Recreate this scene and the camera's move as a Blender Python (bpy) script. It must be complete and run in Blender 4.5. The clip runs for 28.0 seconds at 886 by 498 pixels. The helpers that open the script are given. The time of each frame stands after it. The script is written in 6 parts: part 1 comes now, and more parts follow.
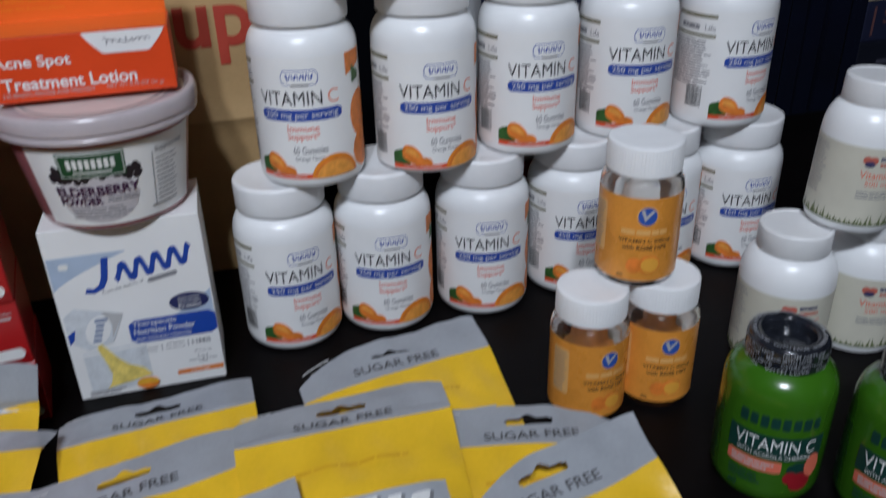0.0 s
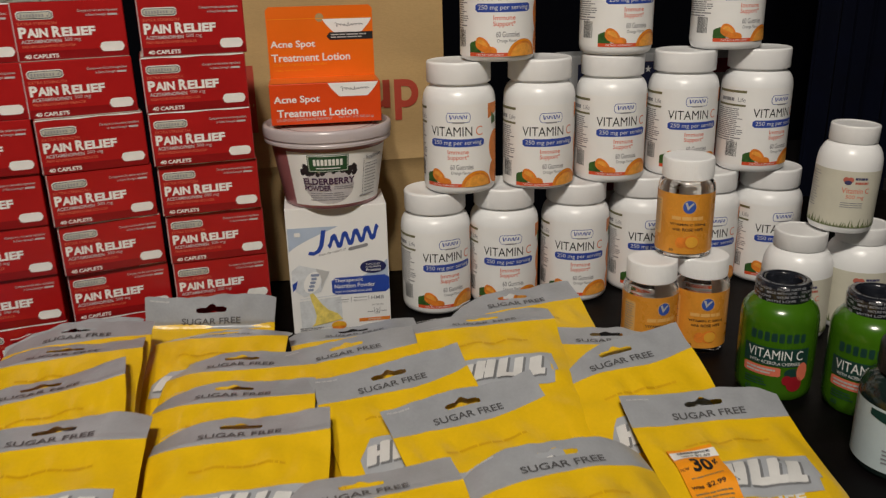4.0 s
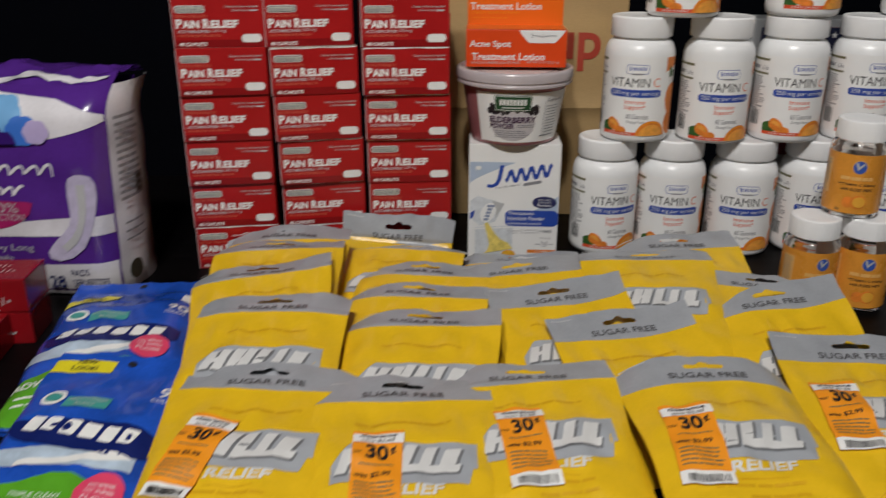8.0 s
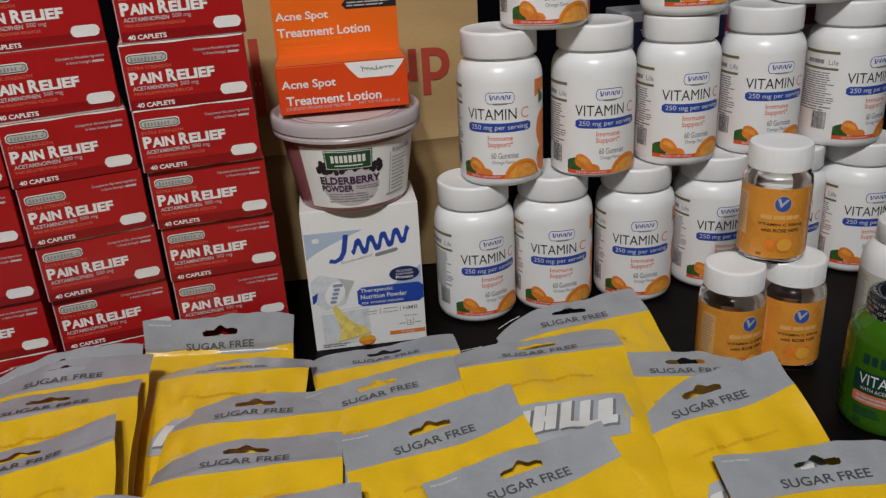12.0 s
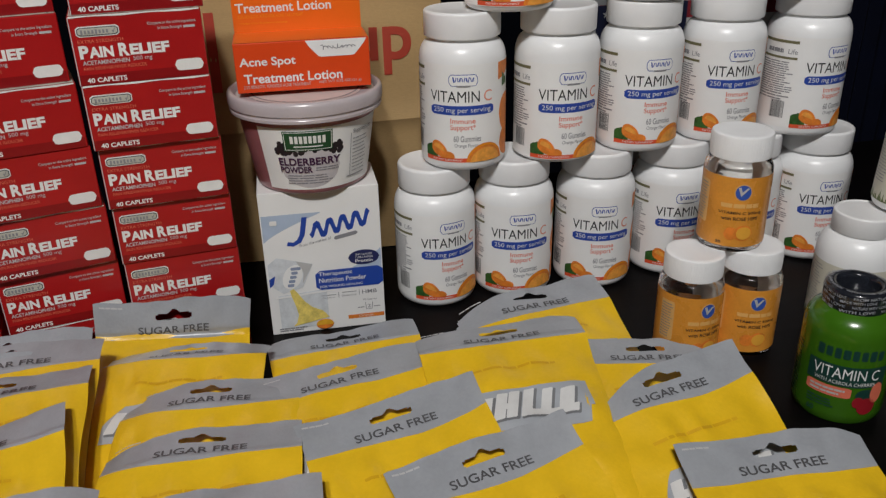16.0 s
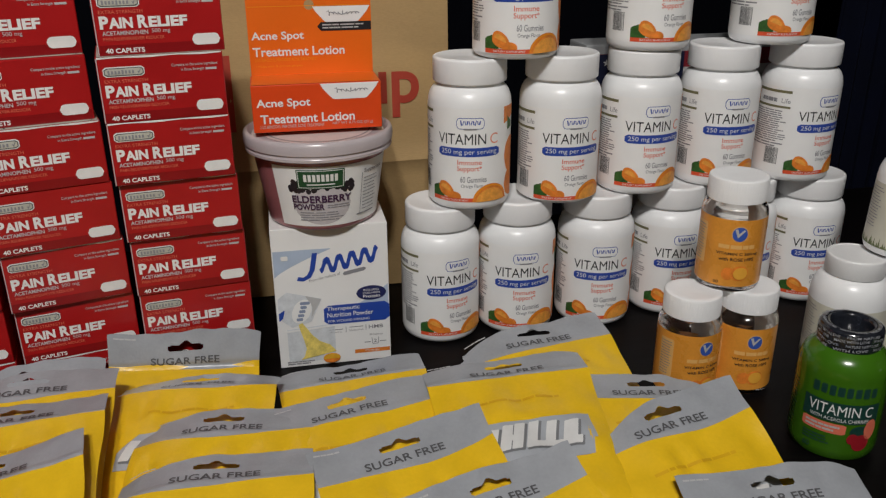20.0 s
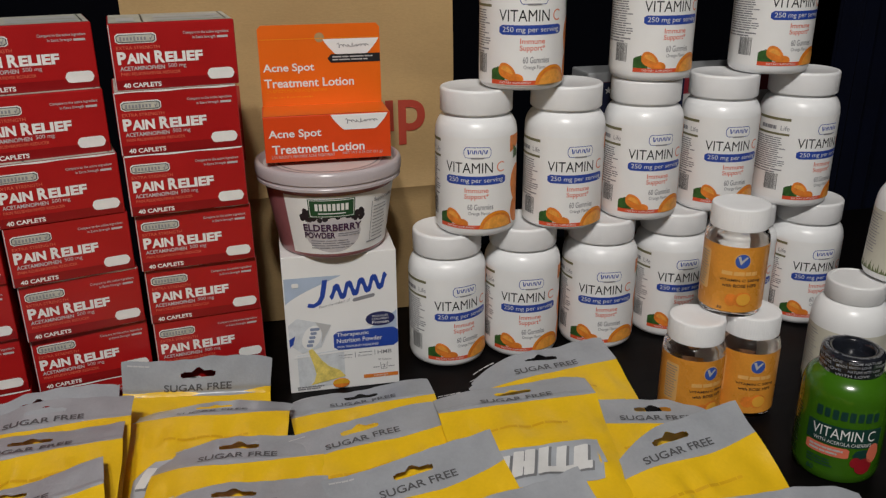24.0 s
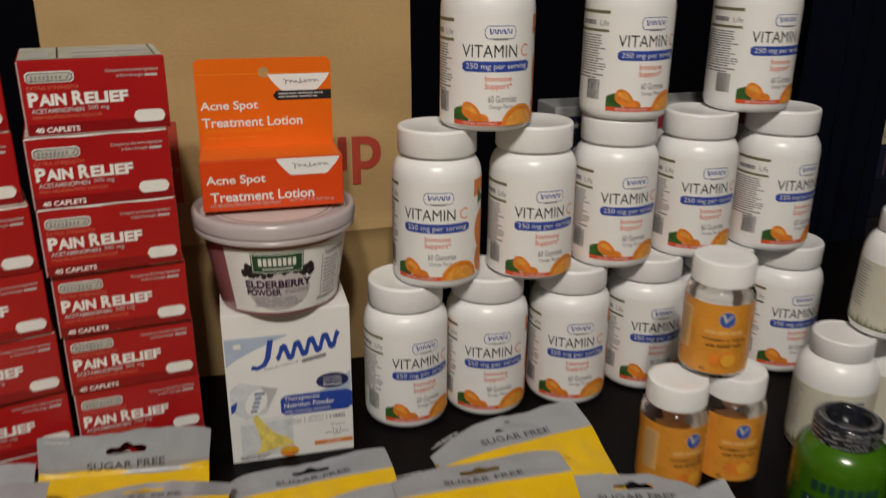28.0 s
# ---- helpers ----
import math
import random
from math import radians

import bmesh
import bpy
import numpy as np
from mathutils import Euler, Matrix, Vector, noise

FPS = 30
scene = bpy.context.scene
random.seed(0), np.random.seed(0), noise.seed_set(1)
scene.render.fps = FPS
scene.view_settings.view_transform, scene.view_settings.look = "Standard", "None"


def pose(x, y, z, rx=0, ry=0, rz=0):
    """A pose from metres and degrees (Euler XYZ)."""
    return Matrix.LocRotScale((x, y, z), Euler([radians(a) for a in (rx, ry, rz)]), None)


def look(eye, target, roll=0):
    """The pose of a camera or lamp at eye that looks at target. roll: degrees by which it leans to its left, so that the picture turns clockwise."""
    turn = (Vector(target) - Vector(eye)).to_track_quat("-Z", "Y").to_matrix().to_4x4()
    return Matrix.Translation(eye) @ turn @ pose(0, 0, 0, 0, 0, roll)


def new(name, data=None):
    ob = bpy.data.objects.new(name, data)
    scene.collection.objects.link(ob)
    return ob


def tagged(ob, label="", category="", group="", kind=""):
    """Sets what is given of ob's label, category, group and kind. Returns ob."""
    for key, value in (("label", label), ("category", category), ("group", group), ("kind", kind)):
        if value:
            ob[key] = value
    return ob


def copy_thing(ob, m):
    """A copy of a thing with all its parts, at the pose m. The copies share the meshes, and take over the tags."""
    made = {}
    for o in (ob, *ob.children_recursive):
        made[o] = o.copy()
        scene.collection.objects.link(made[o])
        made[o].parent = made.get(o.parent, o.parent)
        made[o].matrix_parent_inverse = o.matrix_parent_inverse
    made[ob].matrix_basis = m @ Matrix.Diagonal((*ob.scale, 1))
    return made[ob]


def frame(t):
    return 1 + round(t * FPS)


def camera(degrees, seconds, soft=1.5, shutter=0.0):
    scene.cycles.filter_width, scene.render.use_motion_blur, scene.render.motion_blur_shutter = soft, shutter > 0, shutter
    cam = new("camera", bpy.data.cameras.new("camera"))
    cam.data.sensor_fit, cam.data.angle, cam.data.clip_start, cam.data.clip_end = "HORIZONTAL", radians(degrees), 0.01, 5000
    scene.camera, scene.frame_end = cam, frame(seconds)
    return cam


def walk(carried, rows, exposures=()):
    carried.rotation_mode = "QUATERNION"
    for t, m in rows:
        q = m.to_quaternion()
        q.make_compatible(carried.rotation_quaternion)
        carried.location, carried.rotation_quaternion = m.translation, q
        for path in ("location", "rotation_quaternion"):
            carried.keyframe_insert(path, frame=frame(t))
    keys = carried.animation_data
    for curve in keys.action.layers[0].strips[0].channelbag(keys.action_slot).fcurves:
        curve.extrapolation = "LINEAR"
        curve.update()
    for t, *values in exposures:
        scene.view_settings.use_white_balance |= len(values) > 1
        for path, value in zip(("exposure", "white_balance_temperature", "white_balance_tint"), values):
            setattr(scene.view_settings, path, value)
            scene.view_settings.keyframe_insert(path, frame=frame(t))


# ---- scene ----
cam = camera(55.98, 28.0, soft=1.25, shutter=0.6)
PATH = [
    (0, (0.0541, 0.0458, 1.1018), (0.5559, 1.7327, 0.1517), -1.48),
    (0.5, (0.0663, 0.0498, 1.1102), (0.6074, 1.7988, 0.3052), -1.34),
    (1, (0.0704, 0.0465, 1.1178), (0.6279, 1.8103, 0.3575), -1.38),
    (1.5, (0.0625, 0.0413, 1.1179), (0.6202, 1.8108, 0.3710), -1.29),
    (2, (0.0518, 0.0327, 1.1140), (0.6161, 1.8126, 0.3973), -1.00),
    (2.5, (0.0475, 0.0109, 1.1188), (0.6126, 1.7969, 0.4181), -0.88),
    (3, (0.0131, -0.0354, 1.1141), (0.5653, 1.7664, 0.4443), -0.63),
    (3.5, (-0.0356, -0.1505, 1.0983), (0.4116, 1.6859, 0.4442), -1.21),
    (4, (-0.0500, -0.2118, 1.0941), (0.3081, 1.6428, 0.4368), -1.22),
    (4.5, (-0.0528, -0.2483, 1.0938), (0.2964, 1.6125, 0.4491), -0.60),
    (6.5, (-0.0685, -0.2932, 1.0854), (0.0392, 1.6001, 0.4498), 0.24),
    (7, (-0.0893, -0.2991, 1.0735), (-0.0404, 1.5787, 0.3869), 0.99),
    (7.5, (-0.0990, -0.3087, 1.0724), (-0.1395, 1.5542, 0.3457), 0.78),
    (8, (-0.0744, -0.2923, 1.0867), (-0.0864, 1.5718, 0.3620), 0.23),
    (8.5, (-0.0587, -0.2376, 1.0964), (0.0695, 1.6219, 0.3713), -1.20),
    (9, (-0.0626, -0.1831, 1.1060), (0.1879, 1.6521, 0.3515), -0.89),
    (9.5, (-0.0605, -0.1350, 1.1066), (0.1987, 1.6948, 0.3419), -0.74),
    (10, (-0.0525, -0.0940, 1.1039), (0.2133, 1.7318, 0.3322), -0.76),
    (10.5, (-0.0490, -0.0852, 1.1018), (0.2232, 1.7359, 0.3214), -1.60),
    (11, (-0.0465, -0.0855, 1.1031), (0.2324, 1.7309, 0.3137), -2.48),
    (11.5, (-0.0437, -0.0880, 1.1102), (0.2410, 1.7243, 0.3135), -2.65),
    (12, (-0.0393, -0.0857, 1.1101), (0.2483, 1.7250, 0.3109), -3.34),
    (12.5, (-0.0349, -0.0784, 1.1069), (0.2869, 1.7216, 0.2967), -3.10),
    (14.5, (-0.0455, -0.0725, 1.1043), (0.3341, 1.6996, 0.2584), -1.65),
    (15, (-0.0436, -0.0678, 1.1008), (0.3406, 1.7012, 0.2505), -1.52),
    (15.5, (-0.0440, -0.0705, 1.1029), (0.3399, 1.6951, 0.2453), -1.34),
    (16, (-0.0440, -0.0749, 1.1114), (0.3493, 1.6916, 0.2600), -1.26),
    (16.5, (-0.0465, -0.0767, 1.1130), (0.3521, 1.6985, 0.2827), -1.25),
    (17, (-0.0438, -0.0762, 1.1120), (0.3553, 1.7056, 0.2961), -1.25),
    (17.5, (-0.0474, -0.0749, 1.1110), (0.3575, 1.7066, 0.2971), -1.11),
    (18, (-0.0478, -0.0781, 1.1134), (0.3544, 1.7053, 0.3024), -1.27),
    (18.5, (-0.0507, -0.0826, 1.1159), (0.3559, 1.7037, 0.3137), -1.21),
    (19, (-0.0612, -0.0928, 1.1153), (0.3523, 1.7094, 0.3528), -0.83),
    (19.5, (-0.0614, -0.0897, 1.1132), (0.3562, 1.7136, 0.3559), -0.55),
    (20, (-0.0584, -0.0926, 1.1153), (0.3600, 1.7107, 0.3583), -0.32),
    (20.5, (-0.0567, -0.0843, 1.1136), (0.3616, 1.7183, 0.3549), -0.38),
    (22.5, (-0.0552, -0.0948, 1.1168), (0.3710, 1.7052, 0.3563), -0.59),
    (23, (-0.0578, -0.0982, 1.1201), (0.3705, 1.7101, 0.3807), -0.57),
    (23.5, (-0.0602, -0.1005, 1.1213), (0.3736, 1.7127, 0.3973), -0.45),
    (24, (-0.0707, -0.0978, 1.1288), (0.3628, 1.7159, 0.4059), -0.38),
    (24.5, (-0.0694, -0.1021, 1.1307), (0.3621, 1.7112, 0.4056), -0.35),
    (25, (-0.0662, -0.1052, 1.1305), (0.3573, 1.7111, 0.4082), -0.36),
    (25.5, (-0.0694, -0.1007, 1.1343), (0.3593, 1.7205, 0.4275), 0.18),
    (26, (-0.0652, -0.0728, 1.1334), (0.3576, 1.7546, 0.4390), 0.89),
    (26.5, (-0.0662, -0.0431, 1.1346), (0.3565, 1.7835, 0.4382), 1.15),
    (27, (-0.0939, 0.0150, 1.1354), (0.4344, 1.8164, 0.4456), 2.40),
    (27.5, (-0.0595, 0.0264, 1.1424), (0.5018, 1.8199, 0.4582), 0.52),
    (28, (-0.0555, -0.0303, 1.1384), (0.4806, 1.7654, 0.4396), 0.51),
]
TINT = [(0, 0.0, 5420, 10), (1, 0.0, 6020, 10), (2, -0.03, 6880, 10), (3, -0.02, 7150, 10), (4, 0.0, 6980, 10), (7, -0.04, 6500, 10), (10, 0.0, 6200, 10), (17, -0.02, 6250, 10), (20, -0.03, 6350, 10), (25, -0.02, 6450, 10), (28, -0.05, 6950, 10)]
walk(cam, [(t, look(eye, target, roll)) for t, eye, target, roll in PATH], TINT)

# ---- light: two warm ceiling bulbs behind and to the left of the camera ----
world = bpy.data.worlds.new("room_air")
scene.world = world
world.use_nodes = True
world.node_tree.nodes["Background"].inputs[0].default_value = (0.9, 0.95, 1.0, 1)
world.node_tree.nodes["Background"].inputs[1].default_value = 0.002
scene.view_settings.exposure = 0.0


def bulb(x, y, z, watts, radius, colour):
    data = bpy.data.lights.new("ceiling_bulb", "POINT")
    data.energy, data.shadow_soft_size, data.color = watts, radius, colour
    lamp = new("ceiling_bulb", data)
    lamp.matrix_world = pose(x, y, z)
    return lamp


WARM = (1.0, 0.96, 0.91)
bulb(-0.36, -0.70, 2.25, 48.0, 0.045, WARM)
bulb(-0.17, -0.78, 2.25, 48.0, 0.045, WARM)

# ---- materials ----


def mat(name, colour, rough=0.5, metal=0.0, vary=0.08, scale=25.0, fine=600.0, bump=0.0, trans=0.0, coat=0.0, sheen=0.0, shine=0.5, stretch=(1, 1, 1)):
    """A principled surface: colour varied at two scales, fine relief, uneven gloss."""
    m = bpy.data.materials.new(name)
    m.use_nodes = True
    tree = m.node_tree
    nodes, links = tree.nodes, tree.links
    bsdf = nodes["Principled BSDF"]
    where = nodes.new("ShaderNodeTexCoord")
    info = nodes.new("ShaderNodeObjectInfo")
    shift = nodes.new("ShaderNodeVectorMath")
    shift.operation = "ADD"
    stretched = nodes.new("ShaderNodeMapping")
    stretched.inputs["Scale"].default_value = stretch
    links.new(where.outputs["Object"], stretched.inputs["Vector"])
    links.new(stretched.outputs[0], shift.inputs[0])
    links.new(info.outputs["Random"], shift.inputs[1])
    broad, small = nodes.new("ShaderNodeTexNoise"), nodes.new("ShaderNodeTexNoise")
    broad.inputs["Scale"].default_value, small.inputs["Scale"].default_value = scale, fine
    broad.inputs["Detail"].default_value, small.inputs["Detail"].default_value = 4, 2
    for n in (broad, small):
        links.new(shift.outputs[0], n.inputs["Vector"])
    both = nodes.new("ShaderNodeMath")
    both.operation = "MULTIPLY_ADD"
    both.inputs[1].default_value = 0.35
    links.new(small.outputs["Fac"], both.inputs[0])
    links.new(broad.outputs["Fac"], both.inputs[2])
    ramp = nodes.new("ShaderNodeMapRange")
    ramp.inputs["From Min"].default_value, ramp.inputs["From Max"].default_value = 0.4, 0.95
    links.new(both.outputs[0], ramp.inputs["Value"])
    mix = nodes.new("ShaderNodeMix")
    mix.data_type = "RGBA"
    mix.inputs["A"].default_value = (*[c * (1 - vary) for c in colour], 1)
    mix.inputs["B"].default_value = (*[min(1.0, c * (1 + vary)) for c in colour], 1)
    links.new(ramp.outputs[0], mix.inputs["Factor"])
    links.new(mix.outputs["Result"], bsdf.inputs["Base Color"])
    gloss = nodes.new("ShaderNodeMapRange")
    gloss.inputs["To Min"].default_value, gloss.inputs["To Max"].default_value = rough * 0.85, min(1.0, rough * 1.15)
    links.new(broad.outputs["Fac"], gloss.inputs["Value"])
    links.new(gloss.outputs[0], bsdf.inputs["Roughness"])
    bsdf.inputs["Metallic"].default_value = metal
    bsdf.inputs["Transmission Weight"].default_value = trans
    bsdf.inputs["Specular IOR Level"].default_value = shine
    bsdf.inputs["Coat Weight"].default_value = coat
    bsdf.inputs["Sheen Weight"].default_value = sheen
    if bump:
        relief = nodes.new("ShaderNodeBump")
        relief.inputs["Strength"].default_value = bump
        relief.inputs["Distance"].default_value = 0.002
        links.new(both.outputs[0], relief.inputs["Height"])
        links.new(relief.outputs[0], bsdf.inputs["Normal"])
    return m


def ink(name, colour, rough=0.45):
    return mat(name, colour, rough, vary=0.05, scale=120)


TABLE = mat("dark_stained_wood", (0.0020, 0.0015, 0.0018), 0.5, vary=0.5, scale=8, fine=160, bump=0.06, shine=0.12, stretch=(1, 9, 1))
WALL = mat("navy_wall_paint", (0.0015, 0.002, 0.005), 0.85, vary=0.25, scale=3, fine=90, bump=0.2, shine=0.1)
# for the unseen wall and ceiling, kept dark to limit bounced light
PLASTER = mat("dull_plaster", (0.075, 0.07, 0.065), 0.9, vary=0.08, scale=2, fine=120, bump=0.15)
FLOORING = mat("brown_floor", (0.05, 0.030, 0.020), 0.5, vary=0.3, scale=4, fine=60)
WHITE_PLASTIC = mat("white_bottle_plastic", (0.87, 0.88, 0.885), 0.32, vary=0.03, scale=40, fine=900, bump=0.03, coat=0.2)
CAP_PLASTIC = mat("white_cap_plastic", (0.88, 0.885, 0.89), 0.36, vary=0.03, scale=70, fine=1400, bump=0.05)
LABEL = mat("white_paper_label", (0.87, 0.87, 0.86), 0.33, vary=0.025, scale=60, fine=1500, bump=0.02)
CREAM_LABEL = mat("cream_paper_label", (0.62, 0.60, 0.50), 0.4, vary=0.05, scale=60, fine=1500)
BLACK = ink("black_ink", (0.012, 0.012, 0.014))
GREY_INK = ink("grey_ink", (0.25, 0.25, 0.27))
PALE_INK = ink("pale_grey_ink", (0.5, 0.5, 0.5))
BLUE = ink("royal_blue_ink", (0.018, 0.062, 0.37))
NAVY = ink("navy_ink", (0.012, 0.018, 0.10))
ORANGE_INK = mat("orange_ink", (0.76, 0.22, 0.028), 0.42, vary=0.24, scale=170, fine=700)
RED_ORANGE = ink("red_orange_ink", (0.72, 0.09, 0.03))
CORAL = ink("coral_ink", (0.72, 0.17, 0.10))
LEAF = mat("leaf_green_ink", (0.035, 0.11, 0.022), 0.45, vary=0.45, scale=200, fine=700)
WHITE_INK = ink("white_ink", (0.80, 0.80, 0.78))
OLIVE = ink("olive_ink", (0.17, 0.16, 0.08))
RED_CARD = mat("red_printed_card", (0.395, 0.010, 0.011), 0.3, vary=0.1, scale=30, fine=900, bump=0.05)
CARD_TOP = mat("worn_pale_card", (0.50, 0.49, 0.42), 0.5, vary=0.2, scale=60, fine=900)
ORANGE_CARD = mat("orange_printed_card", (0.82, 0.15, 0.008), 0.34, vary=0.05, scale=30, fine=900)
ORANGE_RED_CARD = mat("orange_red_printed_card", (0.72, 0.065, 0.008), 0.34, vary=0.05, scale=30, fine=900)
WHITE_CARD = mat("white_printed_card", (0.84, 0.84, 0.83), 0.34, vary=0.03, scale=30, fine=900)
YELLOW_FOIL = mat("yellow_foil_bag", (0.755, 0.472, 0.012), 0.30, vary=0.08, scale=45, fine=420, bump=0.22)
GREY_FOIL = mat("grey_foil_bag", (0.338, 0.354, 0.38), 0.30, metal=0.06, vary=0.10, scale=45, fine=420, bump=0.22)
GREY_PRINT = ink("grey_bag_ink", (0.36, 0.38, 0.41), 0.35)
MUSTARD = ink("mustard_bag_ink", (0.66, 0.37, 0.008), 0.4)
DARK_GREY = ink("dark_grey_bag_ink", (0.085, 0.085, 0.09), 0.4)
STICKER = mat("orange_price_sticker", (0.86, 0.30, 0.008), 0.5, vary=0.05, scale=50)
KRAFT = mat("kraft_paper", (0.44, 0.295, 0.130), 0.8, vary=0.14, scale=7, fine=260, bump=0.25, stretch=(1, 1, 3))
KRAFT_RED = ink("red_bag_ink", (0.40, 0.045, 0.022), 0.7)

# ---- building tools ----


class Sheet:
    """Vertices and faces gathered for one mesh."""

    def __init__(self, fine=0.0):
        self.v, self.f, self.fine = [], [], fine

    def add(self, verts, faces, place=None):
        base = len(self.v)
        self.v += [place(*p) for p in verts] if place else [tuple(p) for p in verts]
        self.f += [tuple(i + base for i in face) for face in faces]
        return self

    def strip(self, x0, x1, n, low, high, place):
        """A flat shape between two curves, cut into n columns and laid on a surface."""
        verts, faces, rows = [], [], 1
        if self.fine:
            n = max(n, int(abs(x1 - x0) / self.fine))
            rows = max(1, int(max(high(x0 + (x1 - x0) * k / 8) - low(x0 + (x1 - x0) * k / 8) for k in range(9)) / self.fine))
        for i in range(n + 1):
            x = x0 + (x1 - x0) * i / n
            a, b = low(x), high(x)
            verts += [(x, a + (b - a) * k / rows) for k in range(rows + 1)]
        step = rows + 1
        for i in range(n):
            for k in range(rows):
                j = step * i + k
                faces.append((j, j + step, j + step + 1, j + 1))
        return self.add(verts, faces, place)

    def bar(self, cx, cy, w, h, place, r=0.0, n=0, slant=0.0):
        n = n or max(2, int(w / 0.004))

        def rise(x):
            e = min(x - (cx - w / 2), cx + w / 2 - x)
            return h / 2 if e >= r else h / 2 - r + math.sqrt(max(0.0, r * r - (r - e) ** 2))

        if r:
            n = max(n, 14)
        where = (lambda x, y: place(x + slant * (y - cy), y)) if slant else place
        return self.strip(cx - w / 2, cx + w / 2, n, lambda x: cy - rise(x), lambda x: cy + rise(x), where)

    def disc(self, cx, cy, rx, ry, place, n=18, cut=None):
        def half(x):
            return ry * math.sqrt(max(0.0, 1 - ((x - cx) / rx) ** 2))

        return self.strip(cx - rx, cx + rx, n, lambda x: max(cut if cut is not None else -9, cy - half(x)), lambda x: max(cut if cut is not None else -9, cy + half(x)), place)

    def poly(self, points, place):
        return self.add(points, [tuple(range(len(points)))], place)

    def text(self, body, cx, cy, w, h, place, bold=0.0, shear=0.0):
        verts, faces = letters(body, bold, shear)
        return self.add([(cx + x * w, cy + y * h) for x, y in verts], faces, place)

    def ribbon(self, points, place):
        """A flat band along a line of (x, y, width)."""
        verts = []
        for k, (x, y, w) in enumerate(points):
            a, b = points[max(0, k - 1)], points[min(len(points) - 1, k + 1)]
            dx, dy = b[0] - a[0], b[1] - a[1]
            d = math.hypot(dx, dy)
            verts += [(x - dy / d * w * f, y + dx / d * w * f) for f in (-0.5, -0.17, 0.17, 0.5)]
        faces = [(4 * k + j, 4 * k + j + 1, 4 * k + j + 5, 4 * k + j + 4) for k in range(len(points) - 1) for j in range(3)]
        return self.add(verts, faces, place)

    def lines(self, x0, x1, y0, y1, rows, place, thick=0.0007, seed=1):
        """Rows of unreadable small print as thin broken bars."""
        rnd = random.Random(seed)
        for i in range(rows):
            y = y1 + (y0 - y1) * (i + 0.5) / rows
            x = x0
            end = x1 - (x1 - x0) * rnd.random() * 0.25
            while x < end:
                w = min(end - x, (x1 - x0) * (0.12 + 0.25 * rnd.random()))
                if w > 0.0005:
                    self.bar(x + w / 2, y, w * 0.9, thick, place, n=2)
                x += w
        return self

    def barcode(self, cx, cy, w, h, place, seed=3):
        rnd = random.Random(seed)
        x = cx - w / 2
        while x < cx + w / 2:
            b = w * rnd.choice((0.012, 0.02, 0.035))
            self.bar(x + b / 2, cy, b, h, place, n=1)
            x += b + w * rnd.choice((0.015, 0.025))
        return self

    def lathe(self, profile, segments=40, close=True):
        verts, faces = [], []
        for r, z in profile:
            verts += [(r * math.sin(2 * math.pi * i / segments), -r * math.cos(2 * math.pi * i / segments), z) for i in range(segments)]
        for k in range(len(profile) - 1):
            for i in range(segments):
                j = (i + 1) % segments
                faces.append((k * segments + i, k * segments + j, (k + 1) * segments + j, (k + 1) * segments + i))
        if close:
            faces.append(tuple(range(segments - 1, -1, -1)))
            faces.append(tuple((len(profile) - 1) * segments + i for i in range(segments)))
        return self.add(verts, faces)

    def mesh(self, name, smooth=True):
        data = bpy.data.meshes.new(name)
        data.from_pydata(self.v, [], self.f)
        data.update()
        if smooth:
            data.polygons.foreach_set("use_smooth", [True] * len(data.polygons))
            data.set_sharp_from_angle(angle=radians(38))
        return data


LETTERS = {}


def letters(body, bold, shear):
    """The built-in font's outlines, filled and scaled to a box one wide and one high round the origin."""
    key = (body, bold, shear)
    if key not in LETTERS:
        curve = bpy.data.curves.new("lettering", "FONT")
        curve.body, curve.offset, curve.shear, curve.resolution_u = body, bold, shear, 8 if len(body) < 3 else 4
        holder = bpy.data.objects.new("lettering", curve)
        data = bpy.data.meshes.new_from_object(holder)
        xy = np.array([v.co[:2] for v in data.vertices])
        faces = [tuple(p.vertices) for p in data.polygons]
        low, high = xy.min(0), xy.max(0)
        xy = (xy - (low + high) / 2) / (high - low)
        LETTERS[key] = ([tuple(p) for p in xy.tolist()], faces)
        bpy.data.objects.remove(holder)
        bpy.data.curves.remove(curve)
        bpy.data.meshes.remove(data)
    return LETTERS[key]


def part(name, shape, material, parent, label="", smooth=True):
    """Links a sheet, bmesh or mesh as one object under a thing or a part."""
    if isinstance(shape, Sheet):
        data = shape.mesh(name, smooth)
    elif isinstance(shape, bmesh.types.BMesh):
        data = bpy.data.meshes.new(name)
        shape.to_mesh(data)
        shape.free()
    else:
        data = shape
    if name.endswith(("_print", "barcode", "_rib", "rays", "star", "grass_picture", "berry_picture")) or name == "print":
        small = "stuff"
    else:
        small = ""
    if not data.materials:
        data.materials.append(material)
    ob = new(name, data)
    ob.parent = parent
    return tagged(ob, label, kind=small)


def thing(name, label, category, group="", kind=""):
    return tagged(new(name), label, category, group, kind)


def block(w, d, h, bevel=0.0008, segments=2):
    """A bevelled box, centred in x, front at y = 0, base at z = 0."""
    bm = bmesh.new()
    bmesh.ops.create_cube(bm, size=1)
    for v in bm.verts:
        v.co = (v.co.x * w, (v.co.y + 0.5) * d, (v.co.z + 0.5) * h)
    if bevel:
        bmesh.ops.bevel(bm, geom=bm.edges[:], offset=bevel, segments=segments, affect="EDGES", profile=0.6)
    for f in bm.faces:
        f.smooth = False
    return bm


def on_front(lift=0.0004):
    """Places a drawing on the front face of a block: x across, y up."""
    return lambda x, y: (x, -lift, y)


